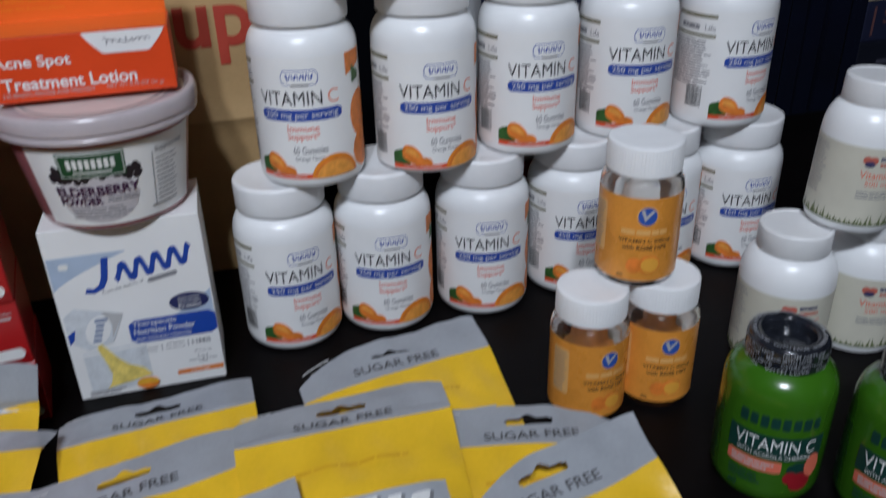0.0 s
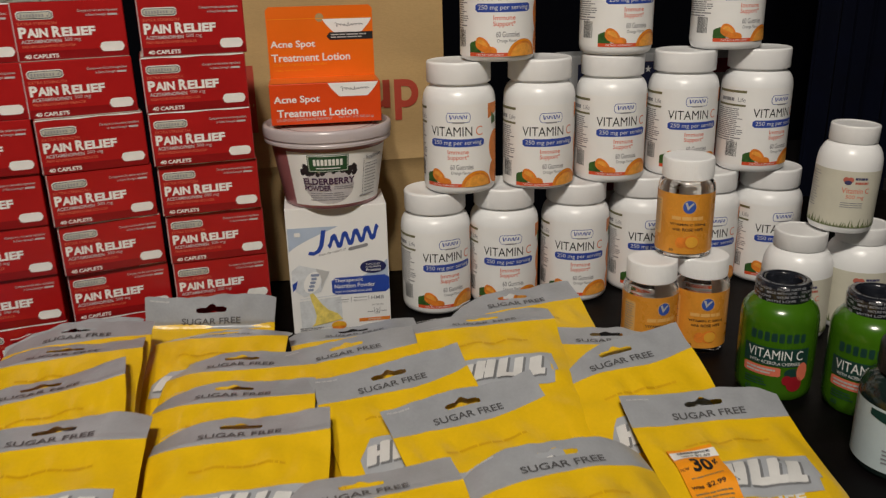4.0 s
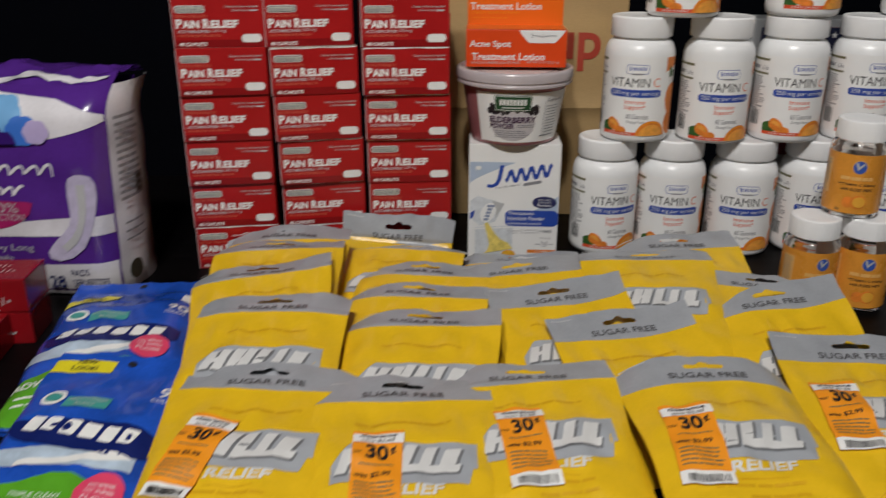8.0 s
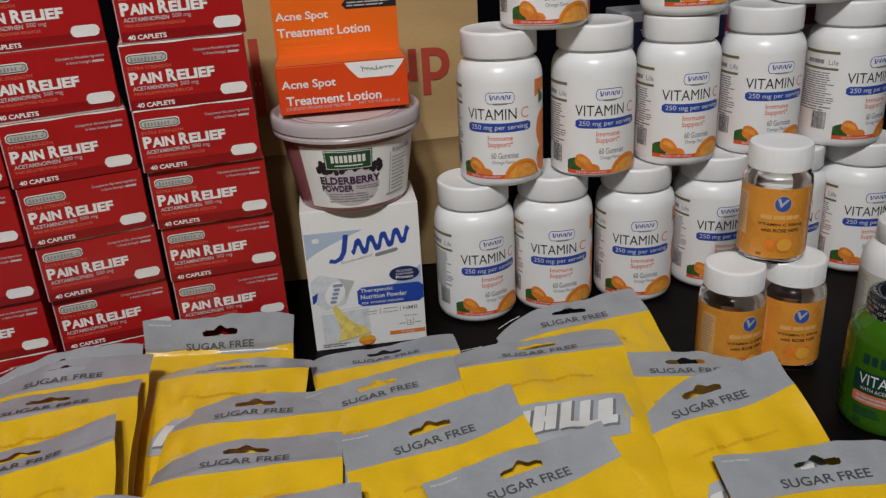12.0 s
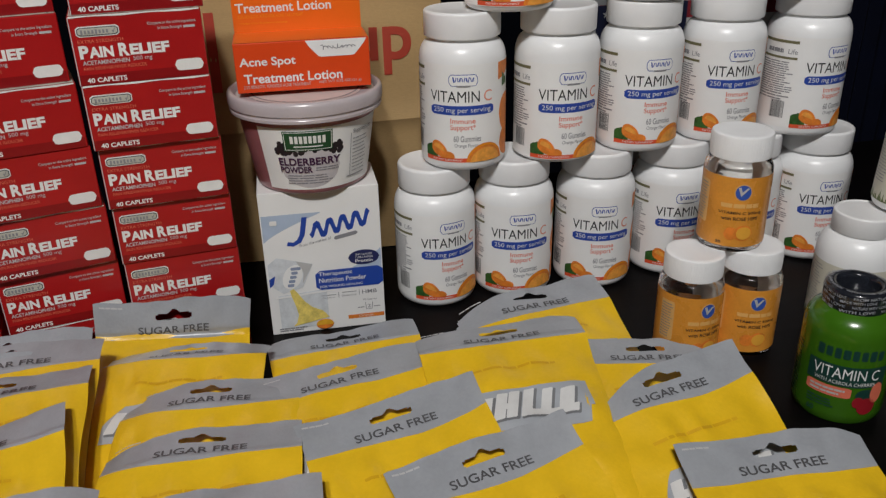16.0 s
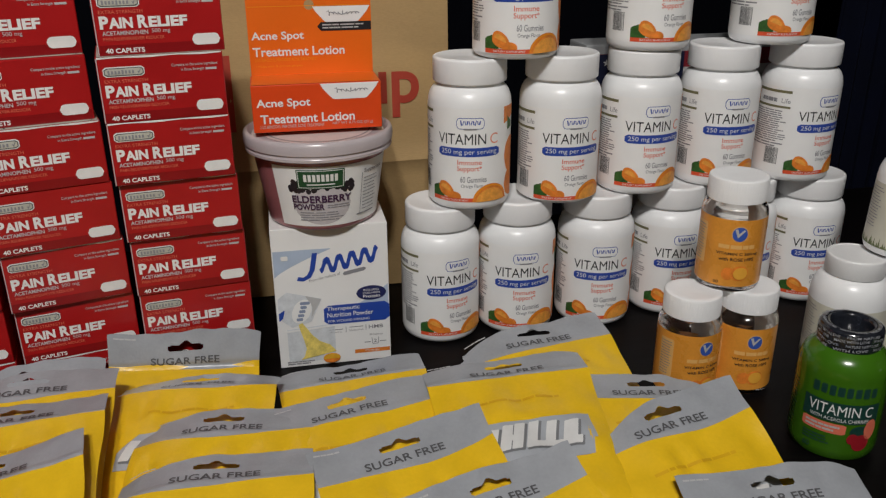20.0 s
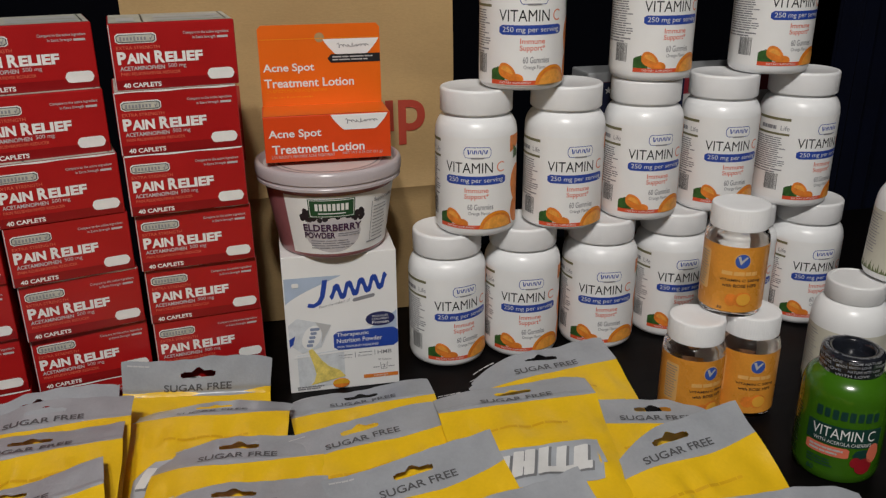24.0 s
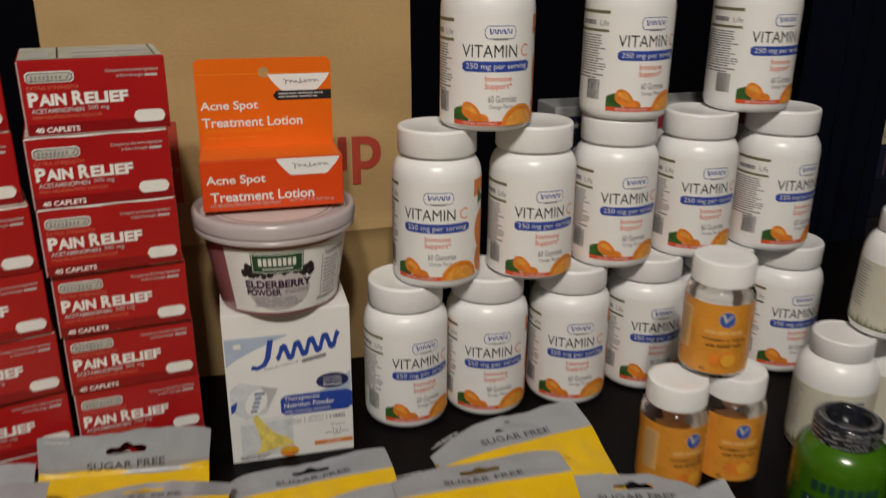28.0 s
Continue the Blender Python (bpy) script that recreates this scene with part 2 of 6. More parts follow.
def on_cylinder(radius, lift=0.0003):
    """Places a drawing round a cylinder whose front is -y: x along the arc, y up."""
    return lambda x, y: ((radius + lift) * math.sin(x / radius), -(radius + lift) * math.cos(x / radius), y)


def slab(name, x0, x1, y0, y1, z0, z1, material, label, category):
    bm = bmesh.new()
    bmesh.ops.create_cube(bm, size=1)
    for v in bm.verts:
        v.co = (x0 + (v.co.x + 0.5) * (x1 - x0), y0 + (v.co.y + 0.5) * (y1 - y0), z0 + (v.co.z + 0.5) * (z1 - z0))
    ob = part(name, bm, material, None)
    return tagged(ob, label, category, kind="structure")

DARK_ROD = mat("dark_rod_metal", (0.02, 0.02, 0.022), 0.4, 0.8)

# ---- the room ----
TOP = 0.75
slab("floor", -2.6, 2.6, -2.6, 1.9, -0.1, 0.0, FLOORING, "brown floor of the dim room", "floor")
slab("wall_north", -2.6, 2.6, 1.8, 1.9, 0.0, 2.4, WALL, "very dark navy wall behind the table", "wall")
slab("wall_south", -2.6, 2.6, -2.6, -2.5, 0.0, 2.4, PLASTER, "plain unseen wall of the room, darkened to cut bounce", "wall")
slab("wall_west", -2.6, -2.5, -2.5, 1.8, 0.0, 2.4, WALL, "very dark navy side wall", "wall")
slab("wall_east", 2.5, 2.6, -2.5, 1.8, 0.0, 2.4, WALL, "very dark navy side wall", "wall")
slab("ceiling", -2.6, 2.6, -2.6, 1.9, 2.4, 2.5, PLASTER, "plain unseen ceiling of the room, darkened to cut bounce", "ceiling")

table = thing("table", "dark brown stained wooden table under the goods", "table")
bm = block(1.7, 0.98, 0.03, 0.004, 3)
bmesh.ops.translate(bm, verts=bm.verts, vec=(0, -0.12, TOP - 0.03))
part("tabletop", bm, TABLE, table)
for x in (-0.78, 0.78):
    for y in (-0.06, 0.76):
        bm = block(0.06, 0.06, TOP - 0.03, 0.004)
        bmesh.ops.translate(bm, verts=bm.verts, vec=(x, y, 0))
        part("leg", bm, TABLE, table)

# ---- navy drape beyond the table, added to cover the books' dark left ends ----
drape = thing("drape", "dark navy drape added behind the table to cover the book ends", "curtain")
vs, fs = [], []
for j in range(13):
    for i in range(25):
        vs.append((0.75 + 0.152 * i / 24, 0.935 + 0.008 * math.sin(i * 1.3) + 0.004 * math.sin(i * 0.5 + j * 0.4), 0.02 + 2.3 * j / 12))
for j in range(12):
    for i in range(24):
        a = j * 25 + i
        fs.append((a, a + 1, a + 26, a + 25))
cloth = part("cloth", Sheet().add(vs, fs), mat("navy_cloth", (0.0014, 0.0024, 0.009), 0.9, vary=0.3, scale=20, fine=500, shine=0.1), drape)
solid = cloth.modifiers.new("thickness", "SOLIDIFY")
solid.thickness = 0.004
# unseen rod, added to hold the drape
rail = Sheet().lathe([(0.011, 0.0), (0.011, 0.30)], 16)
rod = part("rod", rail, DARK_ROD, drape)
rod.matrix_basis = pose(0.68, 0.937, 2.33, 0, 90, 0)

# ---- vitamin bottles stacked in a pyramid ----


def rounded_profile(points):
    return [(max(r, 0.0002), z) for r, z in points]


def vitamin_bottle():
    R = 0.0355
    b = thing("vitamin_bottle", "white plastic vitamin C gummies bottle with orange fruit label", "bottle", "stacked vitamin C bottles")
    part("body", Sheet().lathe(rounded_profile([(0.0268, 0.0012), (0.0275, 0.0), (0.0315, 0.0004), (0.0338, 0.0020), (0.0351, 0.0048), (R, 0.008), (R, 0.088), (0.0352, 0.0915), (0.0344, 0.0950), (0.0330, 0.0982), (0.0312, 0.1008), (0.0290, 0.1026), (0.0278, 0.1034), (0.0278, 0.108)]), 56), WHITE_PLASTIC, b)
    rim = [(0.0285, 0.1060), (0.0309, 0.1060), (0.0312, 0.1066), (0.0312, 0.1236), (0.0311, 0.1245), (0.0307, 0.1253), (0.0300, 0.1259), (0.0290, 0.1262), (0.0278, 0.1261), (0.0268, 0.1257), (0.0002, 0.1256)]
    part("cap", Sheet().lathe(rim, 64), CAP_PLASTIC, b)
    def raised(lift):
        base = on_cylinder(R, lift)
        return lambda x, y: base(x, 1.02 * y + 0.0055 * min(1.0, max(0.0, (y - 0.012) / 0.02)))

    on, two, three = raised(0.0003), raised(0.0005), raised(0.0007)
    wrap = Sheet()
    full = math.pi * R
    wrap.strip(-full, full, 72, lambda x: 0.0078, lambda x: 0.0880, on_cylinder(R, 0.00015))
    label = part("label", wrap, LABEL, b)
    emblem = Sheet().bar(0.001, 0.0690, 0.0235, 0.0092, on, 0.0028, 16)
    part("emblem_outline", emblem, BLUE, label)
    part("emblem_field", Sheet().bar(0.001, 0.0690, 0.0224, 0.0082, two, 0.0024, 16), LABEL, label)
    word = Sheet()
    for k in range(10):
        word.bar(-0.0066 + 0.0017 * k, 0.0696, 0.0007 if k % 3 else 0.0011, 0.0042 if k in (0, 7) else 0.0032, three, n=1, slant=0.25 if k % 2 else -0.2)
    part("emblem_mark", word, BLUE, label)
    part("emblem_line", Sheet().bar(0.001, 0.0645, 0.011, 0.0012, three), GREY_INK, label)
    part("lettering", Sheet().text("VITAMIN", -0.0066, 0.0560, 0.0418, 0.0088, on, 0.0), BLACK, label)
    part("letter_c", Sheet().text("C", 0.0218, 0.0560, 0.0075, 0.0088, on), mat("pale_coral_ink", (0.76, 0.30, 0.20), 0.45), label)
    part("blue_band", Sheet().bar(0.0, 0.0452, 0.0545, 0.0074, on, 0.0016, 20), BLUE, label)
    part("dose_lettering", Sheet().text("250 mg per serving", 0.0, 0.0450, 0.0485, 0.0052, two), WHITE_INK, label)
    part("claim_lettering", Sheet().text("Immune", 0.0005, 0.0367, 0.0205, 0.0041, on, 0.012).text("Support*", 0.0005, 0.0313, 0.0210, 0.0047, on, 0.012), CORAL, label)
    part("count_lettering", Sheet().text("60 Gummies", 0.0040, 0.0243, 0.0225, 0.0040, on, 0.012).text("Orange Flavor", 0.0030, 0.0196, 0.0190, 0.0030, on, 0.008), GREY_INK, label)
    part("fruit_strip", Sheet().bar(-0.0110, 0.0098, 0.0460, 0.0034, on), RED_ORANGE, label)
    part("strip_lettering", Sheet().text("DIETARY SUPPLEMENT", -0.0130, 0.0098, 0.026, 0.0016, two), WHITE_INK, label)
    part("leaf", Sheet().strip(-0.0340, -0.0215, 8, lambda x: 0.0116, lambda x: 0.0116 + 0.0085 * math.sqrt(max(0, 1 - ((x + 0.0290) / 0.0078) ** 2)) * (0.9 if x < -0.029 else 1.0), two), LEAF, label)
    seg = Sheet().strip(-0.0270, -0.0120, 12, lambda x: 0.0150 - 0.25 * (x + 0.0195) - 0.0028 * math.sqrt(max(0, 1 - ((x + 0.0195) / 0.0076) ** 2)), lambda x: 0.0158 - 0.35 * (x + 0.0195) + 0.0062 * math.sqrt(max(0, 1 - ((x + 0.0195) / 0.0076) ** 2)), three)
    seg.disc(-0.0125, 0.0126, 0.0062, 0.0034, three, cut=0.0114)
    part("orange_segment", seg, ORANGE_INK, label)
    part("orange_slice", Sheet().disc(0.0200, 0.0080, 0.0172, 0.0128, on, 24, cut=0.0081), ORANGE_INK, label)
    part("slice_rim", Sheet().strip(0.0035, 0.0365, 24, lambda x: 0.0081 + 0.0112 * math.sqrt(max(0, 1 - ((x - 0.0200) / 0.0158) ** 2)), lambda x: 0.0085 + 0.0119 * math.sqrt(max(0, 1 - ((x - 0.0200) / 0.0166) ** 2)), two), STICKER, label)
    FLESH = mat("orange_flesh_ink", (0.84, 0.36, 0.06), 0.42, vary=0.2, scale=260)
    part("slice_flesh", Sheet().disc(0.0200, 0.0081, 0.0140, 0.0098, three, 20, cut=0.0082), FLESH, label)
    part("segment_sheen", Sheet().strip(-0.0250, -0.0150, 8, lambda x: 0.0168 - 0.32 * (x + 0.0195), lambda x: 0.0168 - 0.32 * (x + 0.0195) + 0.0034 * math.sqrt(max(0, 1 - ((x + 0.0200) / 0.0051) ** 2)), raised(0.0009)), FLESH, label)
    big = Sheet().disc(0.0470, 0.0390, 0.0125, 0.0150, on, 18)
    big.strip(0.0330, 0.0520, 8, lambda x: 0.0660 + 0.3 * (x - 0.033), lambda x: 0.0800, on)
    big.disc(0.0480, 0.0180, 0.0130, 0.0105, on, 14)
    part("side_fruit", big, ORANGE_INK, label)
    part("side_leaf", Sheet().strip(0.0385, 0.0470, 8, lambda x: 0.0600 + 0.2 * (x - 0.0385), lambda x: 0.0715 - 0.7 * (x - 0.0385), two), LEAF, label)
    facts = Sheet().lines(-0.0720, -0.0360, 0.0270, 0.0600, 17, on, 0.0009, 5)
    facts.text("Life", -0.0400, 0.0685, 0.0080, 0.0042, on).lines(-0.066, -0.046, 0.0668, 0.0702, 1, on, 0.0034, 9)
    part("facts_print", facts, GREY_INK, label)
    part("facts_heading", Sheet().bar(-0.0535, 0.0765, 0.0360, 0.0024, on).bar(-0.0535, 0.0628, 0.0360, 0.0020, on), OLIVE, label)
    part("barcode", Sheet().barcode(-0.0475, 0.0210, 0.0125, 0.0120, on), BLACK, label)
    return b


# x, y, level, turn and how far the label sits off its usual height
SPOTS = [
    (0.0976, 0.5911, 0, 12, 0.0), (0.1702, 0.5912, 0, -5, 0.0), (0.2475, 0.5890, 0, -9, 0.0), (0.3254, 0.5945, 0, -1, 0.002), (0.3985, 0.5930, 0, -8, 0.0), (0.4696, 0.5870, 0, -4, 0.001),
    (0.1232, 0.5875, 1, -15, 0.0), (0.2043, 0.5850, 1, 1, -0.0042), (0.2825, 0.5900, 1, 0, 0.0), (0.3629, 0.5940, 1, -4, 0.0015), (0.4430, 0.5885, 1, 12, 0.0),
    (0.1602, 0.5800, 2, -5, -0.0030), (0.2836, 0.5894, 2, 5, 0.0), (0.4046, 0.5926, 2, 6, 0.0),
]
first_bottle = vitamin_bottle()
for k, (x, y, level, turn, drop) in enumerate(SPOTS):
    at = pose(x, y, TOP + 0.1264 * level, 0, 0, turn)
    if k:
        bottle = copy_thing(first_bottle, at)
    else:
        bottle = first_bottle
        bottle.matrix_world = at
    for piece in bottle.children:
        if piece.name.startswith("label"):
            piece.matrix_basis = pose(0, 0, drop)

DARK_RED = ink("dark_red_ink", (0.25, 0.006, 0.008), 0.3)

# ---- red caplet boxes in three stacks ----


def caplet_box():
    W, D, Hh = 0.0842, 0.062, 0.0454
    b = thing("caplet_box", "red cardboard box of pain relief caplets in a stack", "box", "stacked red caplet boxes")
    part("carton", block(W, D, Hh, 0.0006, 1), RED_CARD, b)
    on, two = on_front(0.0003), on_front(0.0006)
    lid = Sheet().add([(-W / 2 + 0.001, 0.001, Hh + 0.0003), (W / 2 - 0.001, 0.001, Hh + 0.0003), (W / 2 - 0.001, D - 0.001, Hh + 0.0003), (-W / 2 + 0.001, D - 0.001, Hh + 0.0003)], [(0, 1, 2, 3)])
    top = part("top_panel", lid, CARD_TOP, b, "worn pale printed top")
    flat = lambda x, y: (x, y, Hh + 0.0006)
    part("top_print", Sheet().bar(-0.030, 0.020, 0.012, 0.026, flat).bar(0.012, 0.015, 0.046, 0.012, flat).bar(0.012, 0.035, 0.046, 0.016, flat), PALE_INK, top)
    part("top_rule", Sheet().bar(-0.019, 0.030, 0.0012, 0.055, flat, n=2).bar(0.037, 0.030, 0.001, 0.055, flat, n=2), BLACK, top)
    part("dark_band", Sheet().bar(0, Hh * 0.085, W - 0.002, Hh * 0.15, on_front(0.00015)), DARK_RED, b)
    # pale strips on the left and worn top folds, with their highlights painted in
    part("side_edge", Sheet().bar(-W / 2 + 0.0006, Hh / 2, 0.0006, Hh - 0.001, on, n=2), PALE_INK, b)
    part("worn_edge", Sheet().strip(-W / 2 + 0.001, W / 2 - 0.001, 24, lambda x: Hh - 0.0010 + 0.0003 * math.sin(170 * x), lambda x: Hh + 0.0001, on), WHITE_INK, b)
    u = lambda f: -W / 2 + f * W
    v = lambda f: Hh * (1 - f)
    part("brand_outline", Sheet().bar(u(0.205), v(0.222), W * 0.32, Hh * 0.150, on, 0.0014, 8), WHITE_INK, b)
    part("brand_field", Sheet().bar(u(0.205), v(0.222), W * 0.305, Hh * 0.118, two, 0.0011, 8), DARK_GREY, b)
    third, fourth = on_front(0.0009), on_front(0.0012)
    part("brand_plate", Sheet().bar(u(0.205), v(0.222), W * 0.290, Hh * 0.096, third, 0.0009, 8), CARD_TOP, b)
    mark = Sheet()
    for k in range(8):
        mark.bar(u(0.088 + 0.0268 * k), v(0.226), W * 0.0155, Hh * (0.066 if k in (0, 4) else 0.048), fourth, n=1)
    mark.poly([(u(0.308), v(0.215)), (u(0.320), v(0.262)), (u(0.347), v(0.150)), (u(0.322), v(0.222))], fourth)
    part("brand_print", mark, GREY_INK, b)
    part("small_heading", Sheet().text("EXTRA STRENGTH", u(0.215), v(0.362), W * 0.335, Hh * 0.050, on), CORAL, b)
    title = Sheet().text("P", u(0.079), v(0.512), W * 0.069, Hh * 0.190, on, 0.045).text("AIN", u(0.205), v(0.522), W * 0.182, Hh * 0.158, on, 0.045)
    title.text("R", u(0.374), v(0.512), W * 0.078, Hh * 0.190, on, 0.045).text("ELIEF", u(0.569), v(0.522), W * 0.302, Hh * 0.158, on, 0.045)
    part("title_lettering", title, WHITE_INK, b)
    part("drug_lettering", Sheet().text("ACETAMINOPHEN", u(0.230), v(0.668), W * 0.350, Hh * 0.064, on, 0.02).text("500 mg", u(0.505), v(0.662), W * 0.145, Hh * 0.078, on), PALE_INK, b)
    part("use_lettering", Sheet().text("PAIN RELIEVER/FEVER REDUCER", u(0.292), v(0.752), W * 0.47, Hh * 0.046, on), CORAL, b)
    part("count_lettering", Sheet().text("40 CAPLETS", u(0.212), v(0.925), W * 0.30, Hh * 0.072, on, 0.03), WHITE_INK, b)
    part("compare_print", Sheet().text("Compare to the active ingredient", u(0.765), v(0.178), W * 0.37, Hh * 0.056, on, 0.01).text("in Extra Strength", u(0.745), v(0.252), W * 0.185, Hh * 0.054, on, 0.01).bar(u(0.895), v(0.252), W * 0.09, Hh * 0.034, on), PALE_INK, b)
    part("caplet_picture", Sheet().bar(u(0.855), v(0.815), W * 0.225, Hh * 0.170, on, 0.0037, 16), WHITE_INK, b)
    return b


# x, y and turn of each box, from the table up
STACKS = [
    [(-0.2925, 0.5239, 9.8), (-0.2935, 0.5235, 9.2), (-0.2927, 0.5201, 9.8), (-0.2923, 0.5182, 9.9), (-0.2912, 0.5156, 10.4), (-0.2916, 0.5169, 9.7), (-0.2906, 0.5180, 10.3)],
    [(-0.2021, 0.5328, 11.2), (-0.2021, 0.5322, 11.4), (-0.2020, 0.5278, 12.9), (-0.2032, 0.5252, 14.1), (-0.2042, 0.5239, 14.2), (-0.2081, 0.5290, 13.8), (-0.2100, 0.5350, 13.4)],
    [(-0.1128, 0.5345, 6.0), (-0.1134, 0.5342, 6.4), (-0.1139, 0.5329, 6.4), (-0.1147, 0.5292, 6.0), (-0.1158, 0.5252, 6.9), (-0.1162, 0.5251, 7.5), (-0.1141, 0.5290, 7.3)],
]
rnd = random.Random(4)
box_proto = None
for stack in STACKS:
    for row, (x, y, turn) in enumerate(stack):
        at = pose(x, y - 0.005, TOP + 0.0455 * row, 0, 0, turn)
        if box_proto is None:
            box_proto = caplet_box()
            box_proto.matrix_world = at
        else:
            box = copy_thing(box_proto, at)
            if rnd.random() < 0.4:
                for piece in [p for p in box.children if p.name.startswith("worn_edge")]:
                    bpy.data.objects.remove(piece)


# ---- nutrition powder carton ----
def powder_carton():
    W, D, Hh = 0.0952, 0.056, 0.1268
    b = thing("powder_carton", "white and blue carton of nutrition powder on the table", "carton")
    part("carton", block(W, D, Hh, 0.0007, 2), WHITE_CARD, b)
    on, two, three = on_front(0.0003), on_front(0.0006), on_front(0.0009)
    u = lambda f: -W / 2 + f * W
    v = lambda f: Hh * (1 - f)
    pale = mat("pale_blue_ink", (0.43, 0.52, 0.66), 0.35, vary=0.06, scale=60)
    arc = lambda x: v(0.345) + Hh * 0.245 * (max(0.0, (x - u(0.0)) / (0.72 * W)) ** 0.72)
    part("pale_swoosh", Sheet().strip(u(0.01), u(0.50), 20, arc, lambda x: max(arc(x), v(0.150) - 0.012 * max(0.0, x - u(0.30))), on_front(0.00012)), pale, b)
    part("pale_wave", Sheet().strip(u(0.50), u(0.99), 16, lambda x: v(0.61) - 0.1 * (x - u(0.5)), lambda x: v(0.61) + Hh * 0.175 * ((x - u(0.50)) / (0.49 * W)) ** 1.7, on_front(0.00012)), pale, b)
    rise = lambda place, f0: (lambda x, y: place(x, y + 0.19 * (x - u(f0))))
    up = rise(on, 0.55)
    stroke = Sheet()
    hook = [(0.365, 0.255), (0.350, 0.315), (0.335, 0.370), (0.305, 0.408), (0.255, 0.420), (0.205, 0.405)]
    stroke.ribbon([(u(f), v(g - 0.105), W * (0.045 if k < 4 else 0.036)) for k, (f, g) in enumerate(hook)], up)
    humps = [(u(0.405 + 0.50 * k / 71), v(0.258) - 0.0056 * math.cos(k / 71 * 9 * math.pi) * (1.0 if 6 < k else 0.7), W * (0.040 + 0.008 * math.cos(k / 71 * 18 * math.pi))) for k in range(72)]
    stroke.ribbon(humps, up)
    part("brand_mark", stroke, BLUE, b)
    sub = Sheet().text("From the makers of", u(0.44), v(0.352), W * 0.27, Hh * 0.020, rise(on, 0.44))
    sub.bar(u(0.70), v(0.325), W * 0.20, Hh * 0.026, rise(on, 0.70), 0.001, 6)
    part("maker_lettering", sub, GREY_INK, b)
    part("blue_panel", Sheet().bar(u(0.705), v(0.632), W * 0.585, Hh * 0.140, on, 0.003, 10), BLUE, b)
    part("seal", Sheet().disc(u(0.84), v(0.49), W * 0.135, Hh * 0.052, two, 18), NAVY, b)
    part("seal_lettering", Sheet().text("INCLUDES", u(0.84), v(0.468), W * 0.14, Hh * 0.014, three).text("COLLAGEN", u(0.84), v(0.489), W * 0.15, Hh * 0.014, three).text("Protein", u(0.84), v(0.514), W * 0.15, Hh * 0.022, three, 0.01), WHITE_INK, b)
    lines = Sheet().text("Therapeutic", u(0.585), v(0.59), W * 0.29, Hh * 0.036, two, 0.01).text("Nutrition Powder", u(0.645), v(0.632), W * 0.41, Hh * 0.034, two, 0.01).text("FOR WOUND HEALING", u(0.63), v(0.678), W * 0.37, Hh * 0.017, two, 0.01)
    part("panel_lettering", lines, WHITE_INK, b)
    small = Sheet().text("HMB", u(0.87), v(0.745), W * 0.13, Hh * 0.028, on, 0.01).text("Arginine", u(0.51), v(0.765), W * 0.11, Hh * 0.015, on).text("Glutamine", u(0.69), v(0.758), W * 0.13, Hh * 0.015, on)
    small.lines(u(0.45), u(0.58), v(0.75), v(0.74), 1, on, 0.0007).lines(u(0.63), u(0.76), v(0.74), v(0.73), 1, on, 0.0007).text("90 Calories", u(0.87), v(0.805), W * 0.12, Hh * 0.014, on)
    small.bar(u(0.60), v(0.75), 0.0005, Hh * 0.04, on, n=1).bar(u(0.78), v(0.745), 0.0005, Hh * 0.04, on, n=1)
    small.text("2", u(0.86), v(0.855), W * 0.028, Hh * 0.026, on, 0.01).bar(u(0.86), v(0.878), W * 0.05, 0.0005, on, n=2).bar(u(0.832), v(0.853), 0.0005, Hh * 0.05, on, n=1, slant=-0.1).bar(u(0.888), v(0.853), 0.0005, Hh * 0.05, on, n=1, slant=0.1)
    small.lines(u(0.76), u(0.82), v(0.866), v(0.856), 1, on, 0.0008).lines(u(0.90), u(0.96), v(0.866), v(0.856), 1, on, 0.0008)
    small.lines(u(0.06), u(0.32), v(0.985), v(0.955), 2, on, 0.0013, 4)
    part("small_print", small, GREY_INK, b)
    part("flavour_band", Sheet().bar(u(0.83), v(0.925), W * 0.32, Hh * 0.028, on), ORANGE_INK, b)
    part("flavour_lettering", Sheet().text("Orange", u(0.83), v(0.925), W * 0.13, Hh * 0.019, two), WHITE_INK, b)
    grey_picture = mat("pale_grey_picture_ink", (0.66, 0.69, 0.72), 0.35, vary=0.12, scale=160)
    part("glass_picture", Sheet().strip(u(0.08), u(0.50), 10, lambda x: v(0.965) + 0.25 * max(0.0, u(0.13) - x), lambda x: v(0.715) + 0.06 * (x - u(0.08)), on), grey_picture, b)
    part("glass_rim", Sheet().strip(u(0.06), u(0.52), 10, lambda x: v(0.735) + 0.06 * (x - u(0.08)), lambda x: v(0.722) + 0.06 * (x - u(0.08)), two), WHITE_CARD, b)
    drink = [(0.20, 0.675, 0.030), (0.225, 0.72, 0.05), (0.26, 0.78, 0.07), (0.30, 0.84, 0.11), (0.335, 0.885, 0.20), (0.345, 0.925, 0.26)]
    part("drink_picture", Sheet().ribbon([(u(f), v(g), W * w * 1.25) for f, g, w in drink], three), mat("drink_yellow_ink", (0.80, 0.64, 0.16), 0.35, vary=0.25, scale=150), b)
    part("fruit_picture", Sheet().disc(u(0.46), v(0.952), W * 0.078, Hh * 0.036, on_front(0.0011), 16), ORANGE_INK, b)
    part("fruit_rim", Sheet().strip(u(0.385), u(0.535), 12, lambda x: v(0.952) - 0.0006, lambda x: v(0.952) + 0.0044 * math.sqrt(max(0.0, 1 - ((x - u(0.46)) / (0.078 * W)) ** 2)), on_front(0.0014)), mat("drink_orange_ink", (0.80, 0.42, 0.03), 0.4, vary=0.2, scale=200), b)
